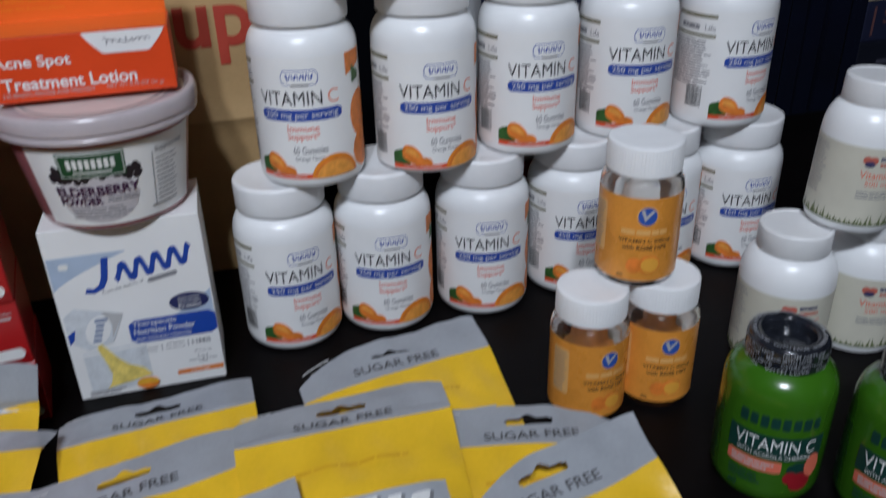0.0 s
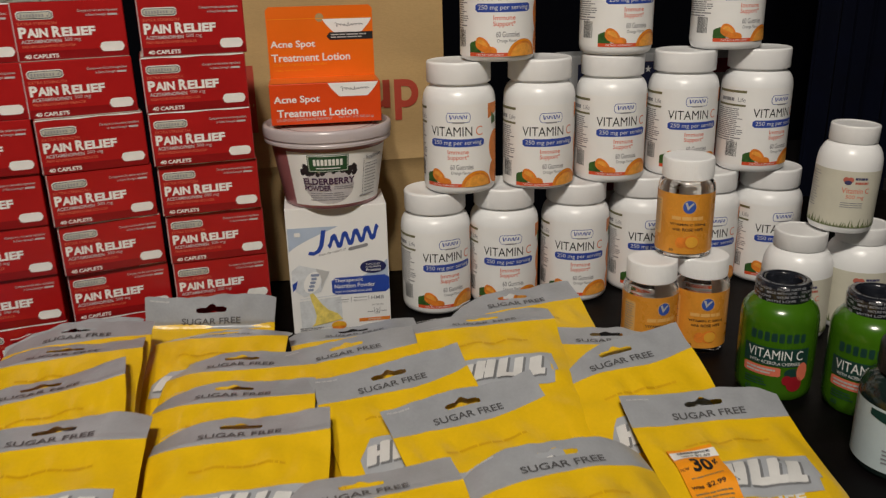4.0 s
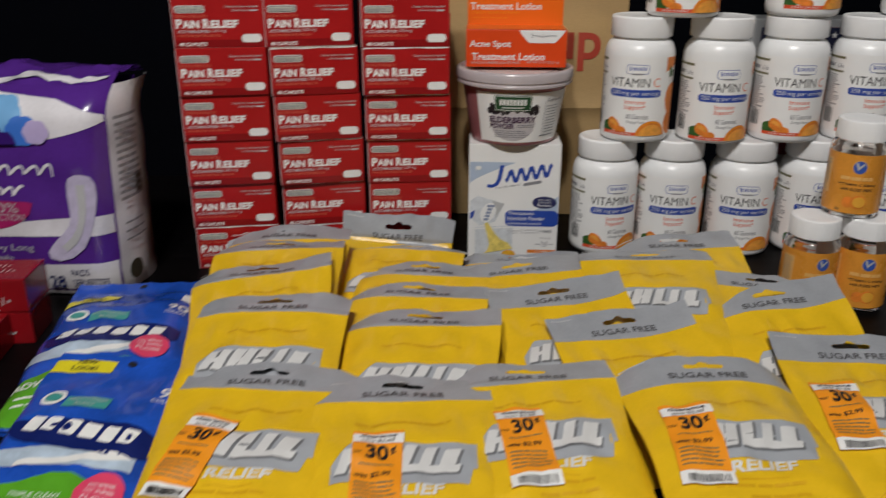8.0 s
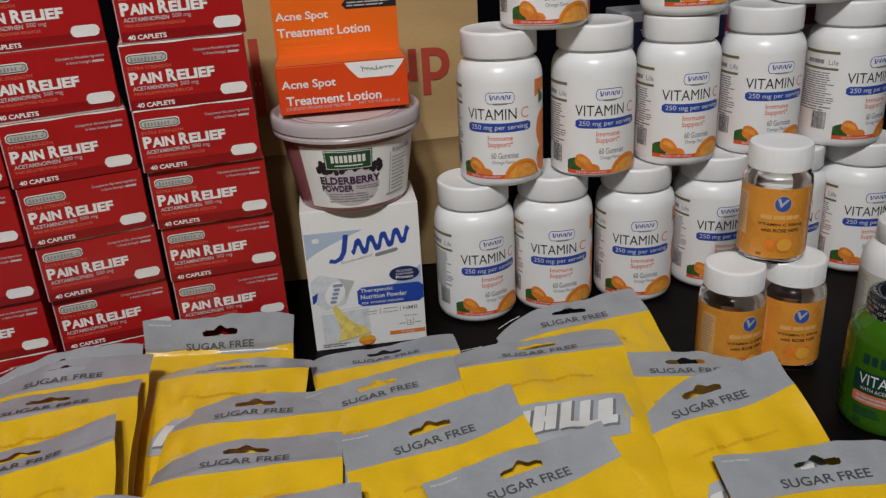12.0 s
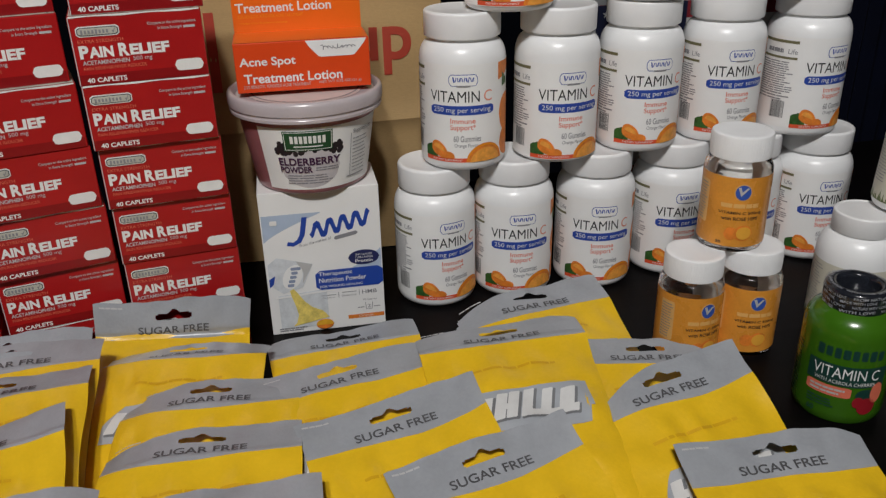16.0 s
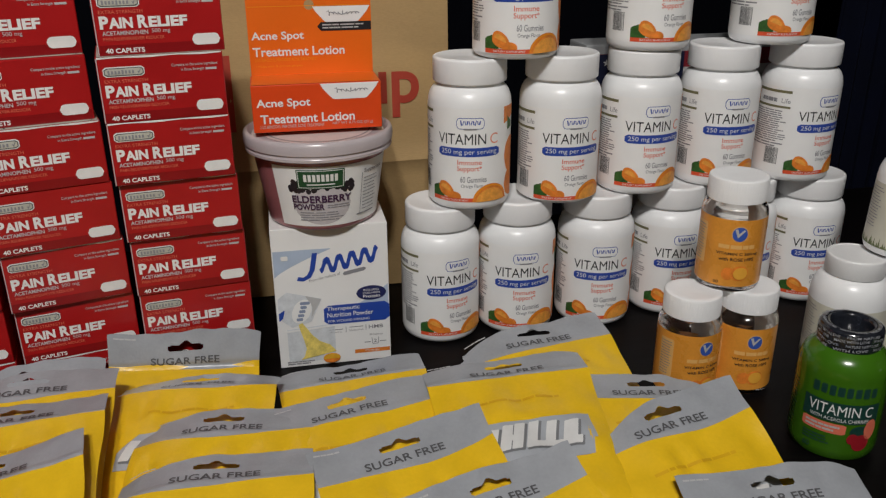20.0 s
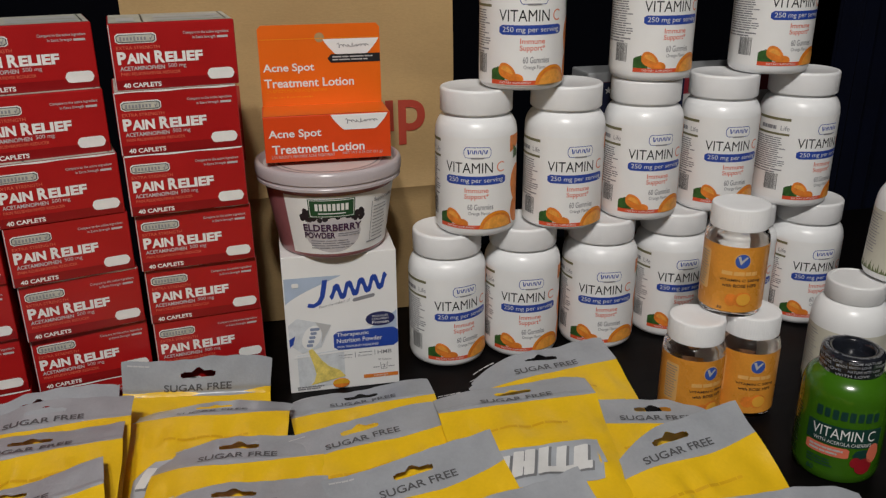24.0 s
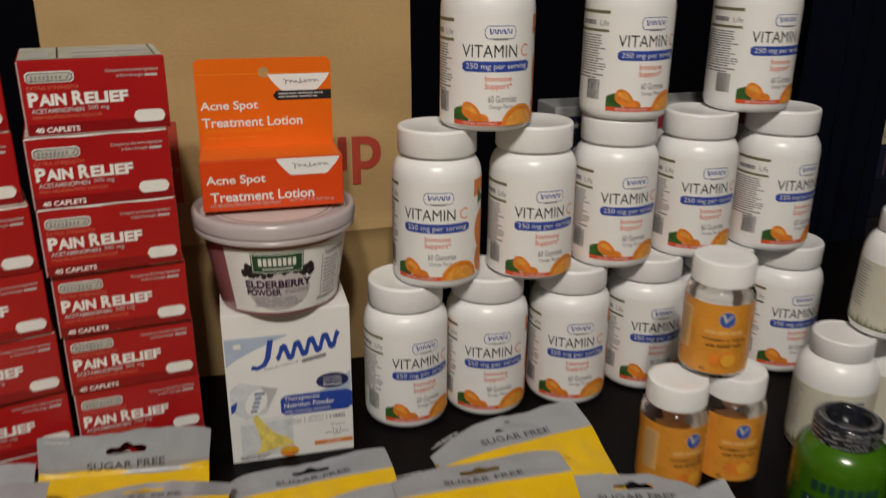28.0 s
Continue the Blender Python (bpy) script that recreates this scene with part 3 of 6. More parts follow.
    stick = Sheet().poly([(u(0.02), v(0.485)), (u(0.10), v(0.44)), (u(0.40), v(0.505)), (u(0.30), v(0.665)), (u(0.13), v(0.70)), (u(0.02), v(0.63))], on_front(0.00045))
    part("sachet_picture", stick, grey_picture, b)
    part("sachet_corner", Sheet().poly([(u(0.26), v(0.475)), (u(0.395), v(0.507)), (u(0.30), v(0.64)), (u(0.315), v(0.56))], two), PALE_INK, b)
    part("sachet_front", Sheet().disc(u(0.22), v(0.585), W * 0.085, Hh * 0.085, lambda x, y: two(x + 0.25 * (y - v(0.585)), y), 16), WHITE_CARD, b)
    word = Sheet()
    for k in range(5):
        word.bar(u(0.225) - 0.0014 * (k - 2) * 0.9, v(0.585) - 0.0037 * (k - 2), W * 0.055 if k else W * 0.085, Hh * 0.021, three, 0.0008, 5)
    part("sachet_mark", word, mat("slate_blue_ink", (0.26, 0.31, 0.44), 0.4), b)
    part("sachet_band", Sheet().poly([(u(0.02), v(0.59)), (u(0.075), v(0.565)), (u(0.055), v(0.625)), (u(0.02), v(0.65))], two), BLUE, b)
    part("corner_mark", Sheet().bar(u(0.105), v(0.20), W * 0.06, Hh * 0.032, two, 0.001, 6), WHITE_INK, b)
    return b


powder_carton().matrix_world = pose(-0.0056, 0.5455, TOP, 0, 0, -2)
CARTON_TOP = TOP + 0.1268

# ---- tub of elderberry powder on the carton ----
TUB = mat("dusty_rose_tub_plastic", (0.34, 0.125, 0.135), 0.3, vary=0.15, scale=30, fine=700, coat=0.3)
TUB_LID = mat("cloudy_lid_plastic", (0.66, 0.59, 0.61), 0.2, vary=0.08, scale=30, fine=700, trans=0.25)


def powder_tub():
    b = thing("powder_tub", "round plastic tub of purple elderberry powder on the carton", "tub")
    r = lambda z: 0.0450 + (0.0560 - 0.0450) * z / 0.062
    part("tub", Sheet().lathe([(0.040, 0.0006), (0.0430, 0.0), (0.0446, 0.0012), (r(0.003), 0.003), (r(0.030), 0.030), (r(0.062), 0.062)], 64), TUB, b)
    lid = part("lid", Sheet().lathe([(0.0560, 0.0560), (0.0596, 0.0560), (0.0606, 0.0566), (0.0608, 0.0586), (0.0602, 0.0594), (0.0602, 0.0606), (0.0614, 0.0614), (0.0617, 0.0640), (0.0615, 0.0678), (0.0608, 0.0698), (0.0598, 0.0706), (0.0580, 0.0708), (0.0555, 0.0690), (0.0545, 0.0672), (0.0002, 0.0672)], 64), TUB_LID, b, "cloudy pinkish plastic lid")
    flat = lambda x, y: (x, y, 0.0676)
    part("lid_sticker", Sheet().disc(0, 0, 0.046, 0.046, flat, 30), mat("pale_pink_sticker", (0.66, 0.58, 0.55), 0.4, vary=0.05, scale=50), lid)
    ring = Sheet().ribbon([(0.0425 * math.cos(k * math.pi / 30), 0.0425 * math.sin(k * math.pi / 30), 0.0012) for k in range(61)], lambda x, y: (x, y, 0.0680))
    part("lid_ring", ring, GREY_INK, lid)
    on = lambda x, y: ((r(y) + 0.0003) * math.sin(x / 0.05), -(r(y) + 0.0003) * math.cos(x / 0.05), y)
    two = lambda x, y: ((r(y) + 0.0006) * math.sin(x / 0.05), -(r(y) + 0.0006) * math.cos(x / 0.05), y)
    three = lambda x, y: ((r(y) + 0.0009) * math.sin(x / 0.05), -(r(y) + 0.0009) * math.cos(x / 0.05), y)
    four0 = lambda x, y: ((r(y) + 0.0010) * math.sin(x / 0.05), -(r(y) + 0.0010) * math.cos(x / 0.05), y)
    four1 = lambda x, y: ((r(y) + 0.0011) * math.sin(x / 0.05), -(r(y) + 0.0011) * math.cos(x / 0.05), y)
    label = part("label", Sheet().strip(-0.0350, 0.0720, 36, lambda x: 0.0040, lambda x: 0.0520, on), LABEL, b)
    berries = Sheet()
    rr = random.Random(8)
    for k in range(58):
        berries.disc(0.0035 + rr.uniform(-0.0250, 0.0250), 0.0370 + rr.uniform(-0.0045, 0.0040), 0.0021, 0.0021, two, 8)
    part("berry_picture", berries, mat("dark_berry_ink", (0.02, 0.014, 0.02), 0.4, vary=0.4, scale=300), label)
    part("pale_roundel", Sheet().disc(0.0035, 0.0220, 0.0240, 0.0165, on_shift(two, -0.0001), 20), mat("pale_lilac_ink", (0.56, 0.53, 0.55), 0.4, vary=0.08, scale=200), label)
    part("emblem", Sheet().bar(0.0035, 0.0425, 0.0360, 0.0150, three, n=10), mat("bottle_green_ink", (0.012, 0.07, 0.025), 0.4), label)
    part("emblem_edge", Sheet().bar(0.0035, 0.0425, 0.0344, 0.0136, four0, n=10), WHITE_INK, label)
    part("emblem_field", Sheet().bar(0.0035, 0.0425, 0.0334, 0.0126, four1, n=10), mat("deep_green_ink", (0.012, 0.07, 0.025), 0.4), label)
    mark = Sheet()
    four = lambda x, y: ((r(y) + 0.0012) * math.sin(x / 0.05), -(r(y) + 0.0012) * math.cos(x / 0.05), y)
    for k in range(8):
        mark.bar(-0.0081 + 0.0033 * k, 0.0435, 0.0023, 0.0056, four, n=1)
    mark.bar(0.0035, 0.0384, 0.021, 0.0009, four)
    part("emblem_mark", mark, WHITE_INK, label)
    name = Sheet().text("ELDERBERRY", 0.0035, 0.0266, 0.0480, 0.0058, four, 0.03).text("POWDER", -0.0075, 0.0203, 0.0255, 0.0050, four, 0.03)
    part("lettering", name, mat("plum_ink", (0.055, 0.015, 0.06), 0.4), label)
    tiny = Sheet().lines(0.0075, 0.0270, 0.0185, 0.0222, 2, three, 0.0007, 3).lines(-0.0160, 0.0240, 0.0085, 0.0165, 4, three, 0.0007, 6)
    tiny.lines(0.0390, 0.0565, 0.0120, 0.0400, 10, three, 0.0007, 7).text("Supplement", 0.0500, 0.0440, 0.0220, 0.0040, three, 0.02)
    tiny.bar(0.0372, 0.0270, 0.0005, 0.0330, three, n=1).bar(0.0445, 0.0100, 0.021, 0.0010, three)
    part("small_print", tiny, GREY_INK, label)
    return b


def on_shift(place, back):
    return lambda x, y: (place(x, y)[0], place(x, y)[1] - back, place(x, y)[2])


powder_tub().matrix_world = pose(-0.0064, 0.5790, CARTON_TOP + 0.0004, 0, 0, -9) @ Matrix.Diagonal((0.98, 0.98, 1.065, 1))
LID_TOP = CARTON_TOP + 0.0004 + 0.0708 * 1.065


# ---- lotion box on the lid ----
def lotion_box():
    W, D, Hh, Back = 0.1008, 0.043, 0.0370, 0.1024
    b = thing("lotion_box", "orange acne lotion carton with hanging flap on the tub", "box")
    part("carton", block(W, D, Hh, 0.0007, 2), ORANGE_RED_CARD, b)
    part("top_panel", Sheet().add([(-W / 2 + 0.0008, 0.0008, Hh + 0.0003), (W / 2 - 0.0008, 0.0008, Hh + 0.0003), (W / 2 - 0.0015, D - 0.002, Hh + 0.0003), (-W / 2 + 0.0015, D - 0.002, Hh + 0.0003)], [(0, 1, 2, 3)]), ORANGE_CARD, b)
    y = D - 0.0022
    hole = [(0.004 * math.cos(a * math.pi / 6), Back - 0.0105 + 0.004 * math.sin(a * math.pi / 6)) for a in range(12)]
    flap = bmesh.new()
    outer = [(-W / 2 + 0.001, Hh), (W / 2 - 0.001, Hh), (W / 2 - 0.001, Back - 0.003), (W / 2 - 0.004, Back), (-W / 2 + 0.004, Back), (-W / 2 + 0.001, Back - 0.003)]
    loops = []
    for ring in (outer, hole):
        vs = [flap.verts.new((x, y, z)) for x, z in ring]
        loops += [flap.edges.new((vs[i], vs[(i + 1) % len(vs)])) for i in range(len(vs))]
    bmesh.ops.triangle_fill(flap, edges=loops, use_beauty=True)
    done = bmesh.ops.extrude_face_region(flap, geom=flap.faces[:])
    bmesh.ops.translate(flap, verts=[g for g in done["geom"] if isinstance(g, bmesh.types.BMVert)], vec=(0, 0.0012, 0))
    bmesh.ops.recalc_face_normals(flap, faces=flap.faces[:])
    back = part("hanging_flap", flap, ORANGE_CARD, b)
    on, two = on_front(0.0003), on_front(0.0006)
    rear = lambda x, z: (x, y - 0.0003, z)
    rear2 = lambda x, z: (x, y - 0.0006, z)

    def plate(cx, top, w, h):
        return Sheet().strip(cx - w / 2, cx + w / 2, 24, lambda x: top - h * min(1.0, max(0.0, (w / 2 - abs(x - cx)) / (0.22 * w))) ** 0.8, lambda x: top, place_now)

    for place_now, place_up, z0, owner, big in ((on, two, 0.0, b, True), (rear, rear2, 0.0455, back, False)):
        top = Hh - 0.0004 if big else 0.0905
        part("brand_plate", plate(0.0255, top, 0.046, 0.0125), WHITE_CARD, owner)
        curve = [(0.0140 + 0.0255 * k / 47 + 0.0009 * math.sin(0.95 * k), top - 0.0056 + 0.0012 * math.sin(1.13 * k + 0.7) * (1.8 if k < 5 or 20 < k < 25 else 0.8), 0.0006) for k in range(48)]
        part("brand_mark", Sheet().ribbon(curve, place_up), GREY_INK, owner)
        title = Sheet().text("Acne Spot", -0.0262, z0 + 0.0222, 0.0415, 0.0082, place_now, 0.02)
        title.text("Treatment Lotion", -0.0080 if big else -0.0100, z0 + 0.0105, 0.0735, 0.0072, place_now, 0.02)
        part("title_lettering", title, WHITE_INK, owner)
        small = Sheet().text("2.5% BENZOYL PEROXIDE ACNE TREATMENT", -0.0205, z0 + 0.0045 - (0 if big else 0.0005), 0.0500, 0.0024, place_now)
        if big:
            small.text("NET WT 0.75 OZ (21 g)", 0.0270, 0.0048, 0.0320, 0.0027, place_now)
        else:
            small.text("\u2022 Helps clear & prevent pimples", -0.0265, z0 - 0.0012, 0.0370, 0.0022, place_now)
        part("small_print", small, STICKER if not big else PALE_INK, owner)
    part("black_banner", Sheet().strip(0.0060, W / 2 - 0.0012, 16, lambda x: 0.0713 + (0.003 if x < 0.0075 else 0), lambda x: 0.0782 - (0.003 if x < 0.0075 else 0), rear), BLACK, back)
    part("banner_print", Sheet().lines(0.0095, 0.0475, 0.0725, 0.0772, 2, rear2, 0.0010, 9), PALE_INK, back)
    part("fold_line", Sheet().bar(0, 0.0912, W - 0.004, 0.0005, rear), STICKER, back)
    return b


lotion_box().matrix_world = pose(-0.0071, 0.5610, LID_TOP + 0.0002, 0, 0, -1.5)


# ---- paper bag ----
def paper_bag():
    b = thing("paper_bag", "brown kraft paper carrier bag with red lettering", "paper bag")
    W, D, Hh = 0.298, 0.09, 0.46
    n, m = 40, 48

    def surf(x, z):
        crease = 0.006 * math.exp(-((z - 0.137) / 0.006) ** 2) - 0.010 * (1 if z < 0.137 else 0) * (1 - z / 0.137) * 0.4
        wave = 0.004 * noise.noise(Vector((x * 9, z * 7, 3.1))) + 0.0022 * noise.noise(Vector((x * 26, z * 14, 1.7)))
        return -crease + wave + 0.05 * (z - 0.14) * 0.35

    front = Sheet()
    verts = [((-0.5 + i / n) * W, surf((-0.5 + i / n) * W, Hh * j / m), Hh * j / m) for j in range(m + 1) for i in range(n + 1)]
    faces = [(j * (n + 1) + i, j * (n + 1) + i + 1, (j + 1) * (n + 1) + i + 1, (j + 1) * (n + 1) + i) for j in range(m) for i in range(n)]
    front.add(verts, faces)
    part("front_panel", front, KRAFT, b)
    for sx in (-1, 1):
        side = Sheet()
        vs, fs = [], []
        for j in range(m + 1):
            z = Hh * j / m
            y0 = surf(sx * W / 2, z)
            for k in range(5):
                f = k / 4
                tuck = -sx * (0.018 * (z / Hh) * (1 - abs(2 * f - 1)))
                vs.append((sx * W / 2 + tuck, y0 + f * D, z))
        for j in range(m):
            for k in range(4):
                a = j * 5 + k
                fs.append((a, a + 1, a + 6, a + 5))
        side.add(vs, fs)
        part("side_gusset", side, KRAFT, b)
    rear = Sheet().add([(x, y + D, z) for x, y, z in verts], [f[::-1] for f in faces])
    part("back_panel", rear, KRAFT, b)
    part("base", Sheet().add([(-W / 2, 0.001, 0.001), (W / 2, 0.001, 0.001), (W / 2, D, 0.001), (-W / 2, D, 0.001)], [(0, 1, 2, 3)]), KRAFT, b)
    on = lambda x, z: (x, surf(x, z) - 0.0009, z)
    part("lettering", Sheet().text("up", 0.0920, 0.1990, 0.0560, 0.0440, on, 0.02), KRAFT_RED, b)
    part("red_stroke", Sheet().bar(-0.0585, 0.2070, 0.0085, 0.070, on, 0.0), KRAFT_RED, b)
    return b


paper_bag().matrix_world = pose(-0.0190, 0.694, TOP + 0.001, 0, 0, 0)

# ---- lozenge bags lying in overlapping rows ----
BAG_WHITE = ink("dull_white_bag_ink", (0.64, 0.64, 0.63), 0.4)
BAG_W, BAG_L, HEAD = 0.116, 0.165, 0.031


def bag_surface(seed, fat, bend, left, right):
    """Height and place of a bag's front at x across and v down from its top edge."""
    off = seed * 7.3

    def bulge(x, v):
        e = max(0.0, 1 - (2 * x / BAG_W) ** 4)
        t = min(1.0, max(0.0, (v - HEAD - 0.004) / 0.055))
        t = t * t * (3 - 2 * t)
        end = min(1.0, max(0.0, (BAG_L - v) / 0.035))
        return (e ** 0.8) * t * math.sqrt(end)

    def front(x, v, lift=0.0):
        h = fat * bulge(x, v)
        lumps = noise.noise(Vector((x * 60 + off, v * 60, 0.3))) * 0.0034 + noise.noise(Vector((x * 150 + off, v * 90, 2.3))) * 0.0007
        h += lumps * bulge(x, v)
        pleat = math.exp(-((v - HEAD - 0.020) / 0.012) ** 2) * 0.0016 * math.sin(x * 230 + off + 3 * noise.noise(Vector((x * 30, off, 0))))
        h += pleat
        fold = noise.noise(Vector((x * 26 + off, v * 9 + off, 3.7)))
        h += 0.0026 * (0.5 - abs(fold)) * bulge(x, v) - 0.0013 * bulge(x, v)
        h += (left if x < 0 else right) * abs(2 * x / BAG_W) ** 2.6 * max(0.0, 1 - v / 0.10)
        h += 0.0018 * noise.noise(Vector((x * 80 + off, v * 40, 6.1))) * max(0.0, 1 - v / 0.05)
        h += 0.0022 * math.sin(x * (48 + 5 * (seed % 6)) + off) * max(0.0, 1 - v / 0.05)
        y, z = -v, h + lift
        if v < HEAD:
            d = HEAD - v
            a = bend * min(1.0, d / 0.006)
            y, z = -HEAD + d * math.cos(a) - lift * math.sin(a), h + d * math.sin(a) + lift * math.cos(a)
        y, z = y + HEAD - HEAD * math.cos(bend), z - HEAD * math.sin(bend)
        return (x * (1 - 0.035 * bulge(0, v) - 0.012 * (1 + math.sin(v * 48 + off)) * min(1.0, v / 0.02)), y, z)

    def back(x, v):
        x1, y, z = front(x, v)
        side = max(0.0, 1 - (2 * x / BAG_W) ** 10) * min(1.0, max(0.0, (v - HEAD + 0.002) / 0.045)) * math.sqrt(min(1.0, max(0.0, (BAG_L - v) / 0.03)))
        return (x1, y, z - (0.010 + fat) * side * 1.30 - 0.0007)

    return front, back


def lozenge_bag(at, turn, incline, lean=0, seed=1, fat=0.012, bend=0.15, left=0.0, right=0.0, sticker=None, note="", folds=(0.0, 0.0)):
    """A bag whose header lettering is centred at a place; lean lifts its right side, left and right bend the header's ends up or down, folds turn its top corners back."""
    b = thing("lozenge_bag", "yellow and grey foil bag of sugar free lozenges" + note, "candy bag", "yellow lozenge bags")
    front, back = bag_surface(seed, fat, bend, left, right)
    nx = 30
    xs = [(-0.5 + i / nx) * BAG_W for i in range(nx + 1)]

    def edge(x):
        return HEAD - 0.0020 * (2 * x / BAG_W) ** 2 + 0.0012 * math.sin(x * 70 + seed)

    def top_edge(x):
        return 0.0007 * (1 + math.sin(x * 62 + seed * 1.7)) + 0.0016 * abs(2 * x / BAG_W) ** 14 + folds[x > 0] * abs(2 * x / BAG_W) ** 1.4

    # grey header with its hanging slot
    cols = sorted(set([round(x, 5) for x in np.linspace(-BAG_W / 2, BAG_W / 2, 37).tolist()] + [round(-0.0145 + 0.001 * k, 5) for k in range(30)]))
    rows_v = [0.0, 0.003, 0.0055] + [0.0070 + 0.0008 * k for k in range(12)] + [0.0175, 0.020, 0.0225, 0.0245, 0.0255, 0.0265, 0.0275, 0.0285, 0.0295, 1.0]

    def slot(x, v):
        along = max(0.0, abs(x) - 0.0118)
        return math.hypot(along, v - 0.0135) < 0.0021 or math.hypot(x, (v - 0.0118) * 1.15) < 0.0043 and v < 0.0150

    head = Sheet()
    hv = [front(x, max(top_edge(x), min(v, edge(x))) if v < 1 else edge(x)) for v in rows_v for x in cols]
    nc = len(cols)
    hf = []
    for j in range(len(rows_v) - 1):
        for i in range(nc - 1):
            vm = (rows_v[j] + min(rows_v[j + 1], 0.03)) / 2
            if not slot((cols[i] + cols[i + 1]) / 2, vm):
                hf.append((j * nc + i, (j + 1) * nc + i, (j + 1) * nc + i + 1, j * nc + i + 1))
    head.add(hv, hf)
    header = part("header", head, GREY_FOIL, b, "grey foil header with a hanging slot")
    # yellow front and back
    rows = 34
    vs, fs = [], []
    for j in range(rows + 1):
        for x in xs:
            v0 = edge(x)
            vs.append(front(x, v0 + (BAG_L - v0) * j / rows))
    for j in range(rows):
        for i in range(nx):
            a = j * (nx + 1) + i
            fs.append((a, a + nx + 1, a + nx + 2, a + 1))
    part("front_panel", Sheet().add(vs, fs), YELLOW_FOIL, b)
    vb, fb = [], []
    xb = [-BAG_W / 2, -0.0560, -0.0535, -0.0490] + [0.014 * i for i in range(-3, 4)] + [0.0490, 0.0535, 0.0560, BAG_W / 2]
    nb = len(xb) - 1
    for j in range(21):
        for x in xb:
            v0 = edge(x) - 0.004
            vb.append(back(x, v0 + (BAG_L - v0) * j / 20))
    for j in range(20):
        for i in range(nb):
            a = j * (nb + 1) + i
            fb.append((a, a + 1, a + nb + 2, a + nb + 1))
    part("back_panel", Sheet().add(vb, fb), YELLOW_FOIL, b)
    on = lambda x, y: front(x, -y, 0.0004)
    two = lambda x, y: front(x, -y, 0.0007)
    three = lambda x, y: front(x, -y, 0.0010)
    part("header_lettering", Sheet().text("SUGAR FREE", 0.0, -0.0238, 0.0530, 0.0058, lambda x, y: front(x, -y, 0.0006), 0.014), DARK_GREY, header)
    part("header_print", Sheet().lines(-0.054, -0.036, -0.0065, -0.0045, 1, on, 0.0012, 3), PALE_INK, header)
    def printed(place):
        return lambda x, y: place(0.94 * (x - 0.0085), -0.0890 + 0.90 * (y + 0.089))

    plain, on, two, three = on, printed(on), printed(two), printed(three)
    band = Sheet(0.005).strip(-0.038, 0.057, 30, lambda x: -0.107 - 0.0015 * math.sin(60 * x) + (0.012 if x > 0.051 else 0), lambda x: -0.0715 - (0.018 * max(0.0, (-0.026 - x) / 0.012)) ** 1.0, on)
    part("brand_panel", band, GREY_PRINT, b)
    shade, word = Sheet(0.006), Sheet(0.006)
    for cx, w, h, foot in ((-0.0330, 0.0074, 0.0195, 0), (-0.0232, 0.0074, 0.0205, 0), (-0.0128, 0.0080, 0.0225, 0), (-0.0040, 0.0078, 0.0235, 0), (0.0066, 0.0076, 0.0240, 0.0085), (0.0200, 0.0076, 0.0220, 0.0080), (0.0345, 0.0105, 0.0200, 0.0060)):
        low = -0.0880 - 0.0100 + h / 2
        for sheet, place, dx, more in ((shade, two, 0.0012, 0.0012), (word, three, 0.0, 0.0)):
            sheet.bar(cx + 0.004 + dx, low - more, w + more, h + more, place, 0.0008, 4, slant=0.32)
            if foot:
                sheet.bar(cx + 0.004 + dx + w / 2 + foot / 2 - 0.0045, -0.0950 - more, foot, 0.0062 + more, place, 0.0008, 3, slant=0.32)
    # the crossing strokes of the mark
    for cx in (-0.0282, -0.0084):
        word.bar(cx + 0.004, -0.0885, 0.0060, 0.0052, three, 0.0006, 2, slant=0.32)
    part("brand_shade_print", shade, ink("mid_grey_bag_ink", (0.17, 0.175, 0.185), 0.4), b)
    part("brand_print", word, BAG_WHITE, b)
    part("relief_lettering", Sheet().text("RELIEF", 0.0130, -0.1125, 0.0440, 0.0082, on, 0.03, 0.15), BAG_WHITE, b)
    on = plain
    small = Sheet().lines(-0.030, 0.034, -0.0550, -0.0515, 1, on, 0.0022, 4).lines(-0.030, 0.040, -0.1255, -0.1215, 1, on, 0.0022, 2).lines(-0.012, 0.030, -0.1325, -0.1295, 1, on, 0.0020, 5)
    small.bar(0.0, -0.1190, 0.030, 0.0006, on)
    small.strip(-0.036, 0.036, 24, lambda x: -0.170 + 0.022 * math.sqrt(max(0, 1 - (x / 0.0362) ** 2)) - 0.0007, lambda x: -0.170 + 0.022 * math.sqrt(max(0, 1 - (x / 0.0362) ** 2)), on)
    part("faint_print", small, MUSTARD, b)
    if sticker:
        su, sv, skew = sticker
        c, s = math.cos(radians(skew)), math.sin(radians(skew))

        def tag_at(level):
            def place(x, y):
                x1, y1 = su + 0.83 * c * x - 0.98 * s * y, sv + 0.83 * s * x + 0.98 * c * y
                x1 = max(-BAG_W / 2 + 0.001, min(BAG_W / 2 - 0.001, x1))
                return front(x1, -y1, 0.0018 + 0.0005 * level)

            return place

        tag = part("price_sticker", Sheet(0.003).strip(-0.0185, 0.0185, 12, lambda x: -0.0335, lambda x: 0.0330, tag_at(0)), STICKER, b, "orange clearance price sticker")
        part("sticker_band", Sheet(0.003).bar(0.0005, 0.0250, 0.0375, 0.0085, tag_at(1), n=8), WHITE_INK, tag)
        part("barcode_field", Sheet(0.003).bar(0.0, -0.0320, 0.0375, 0.0095, tag_at(1), n=8), WHITE_INK, tag)
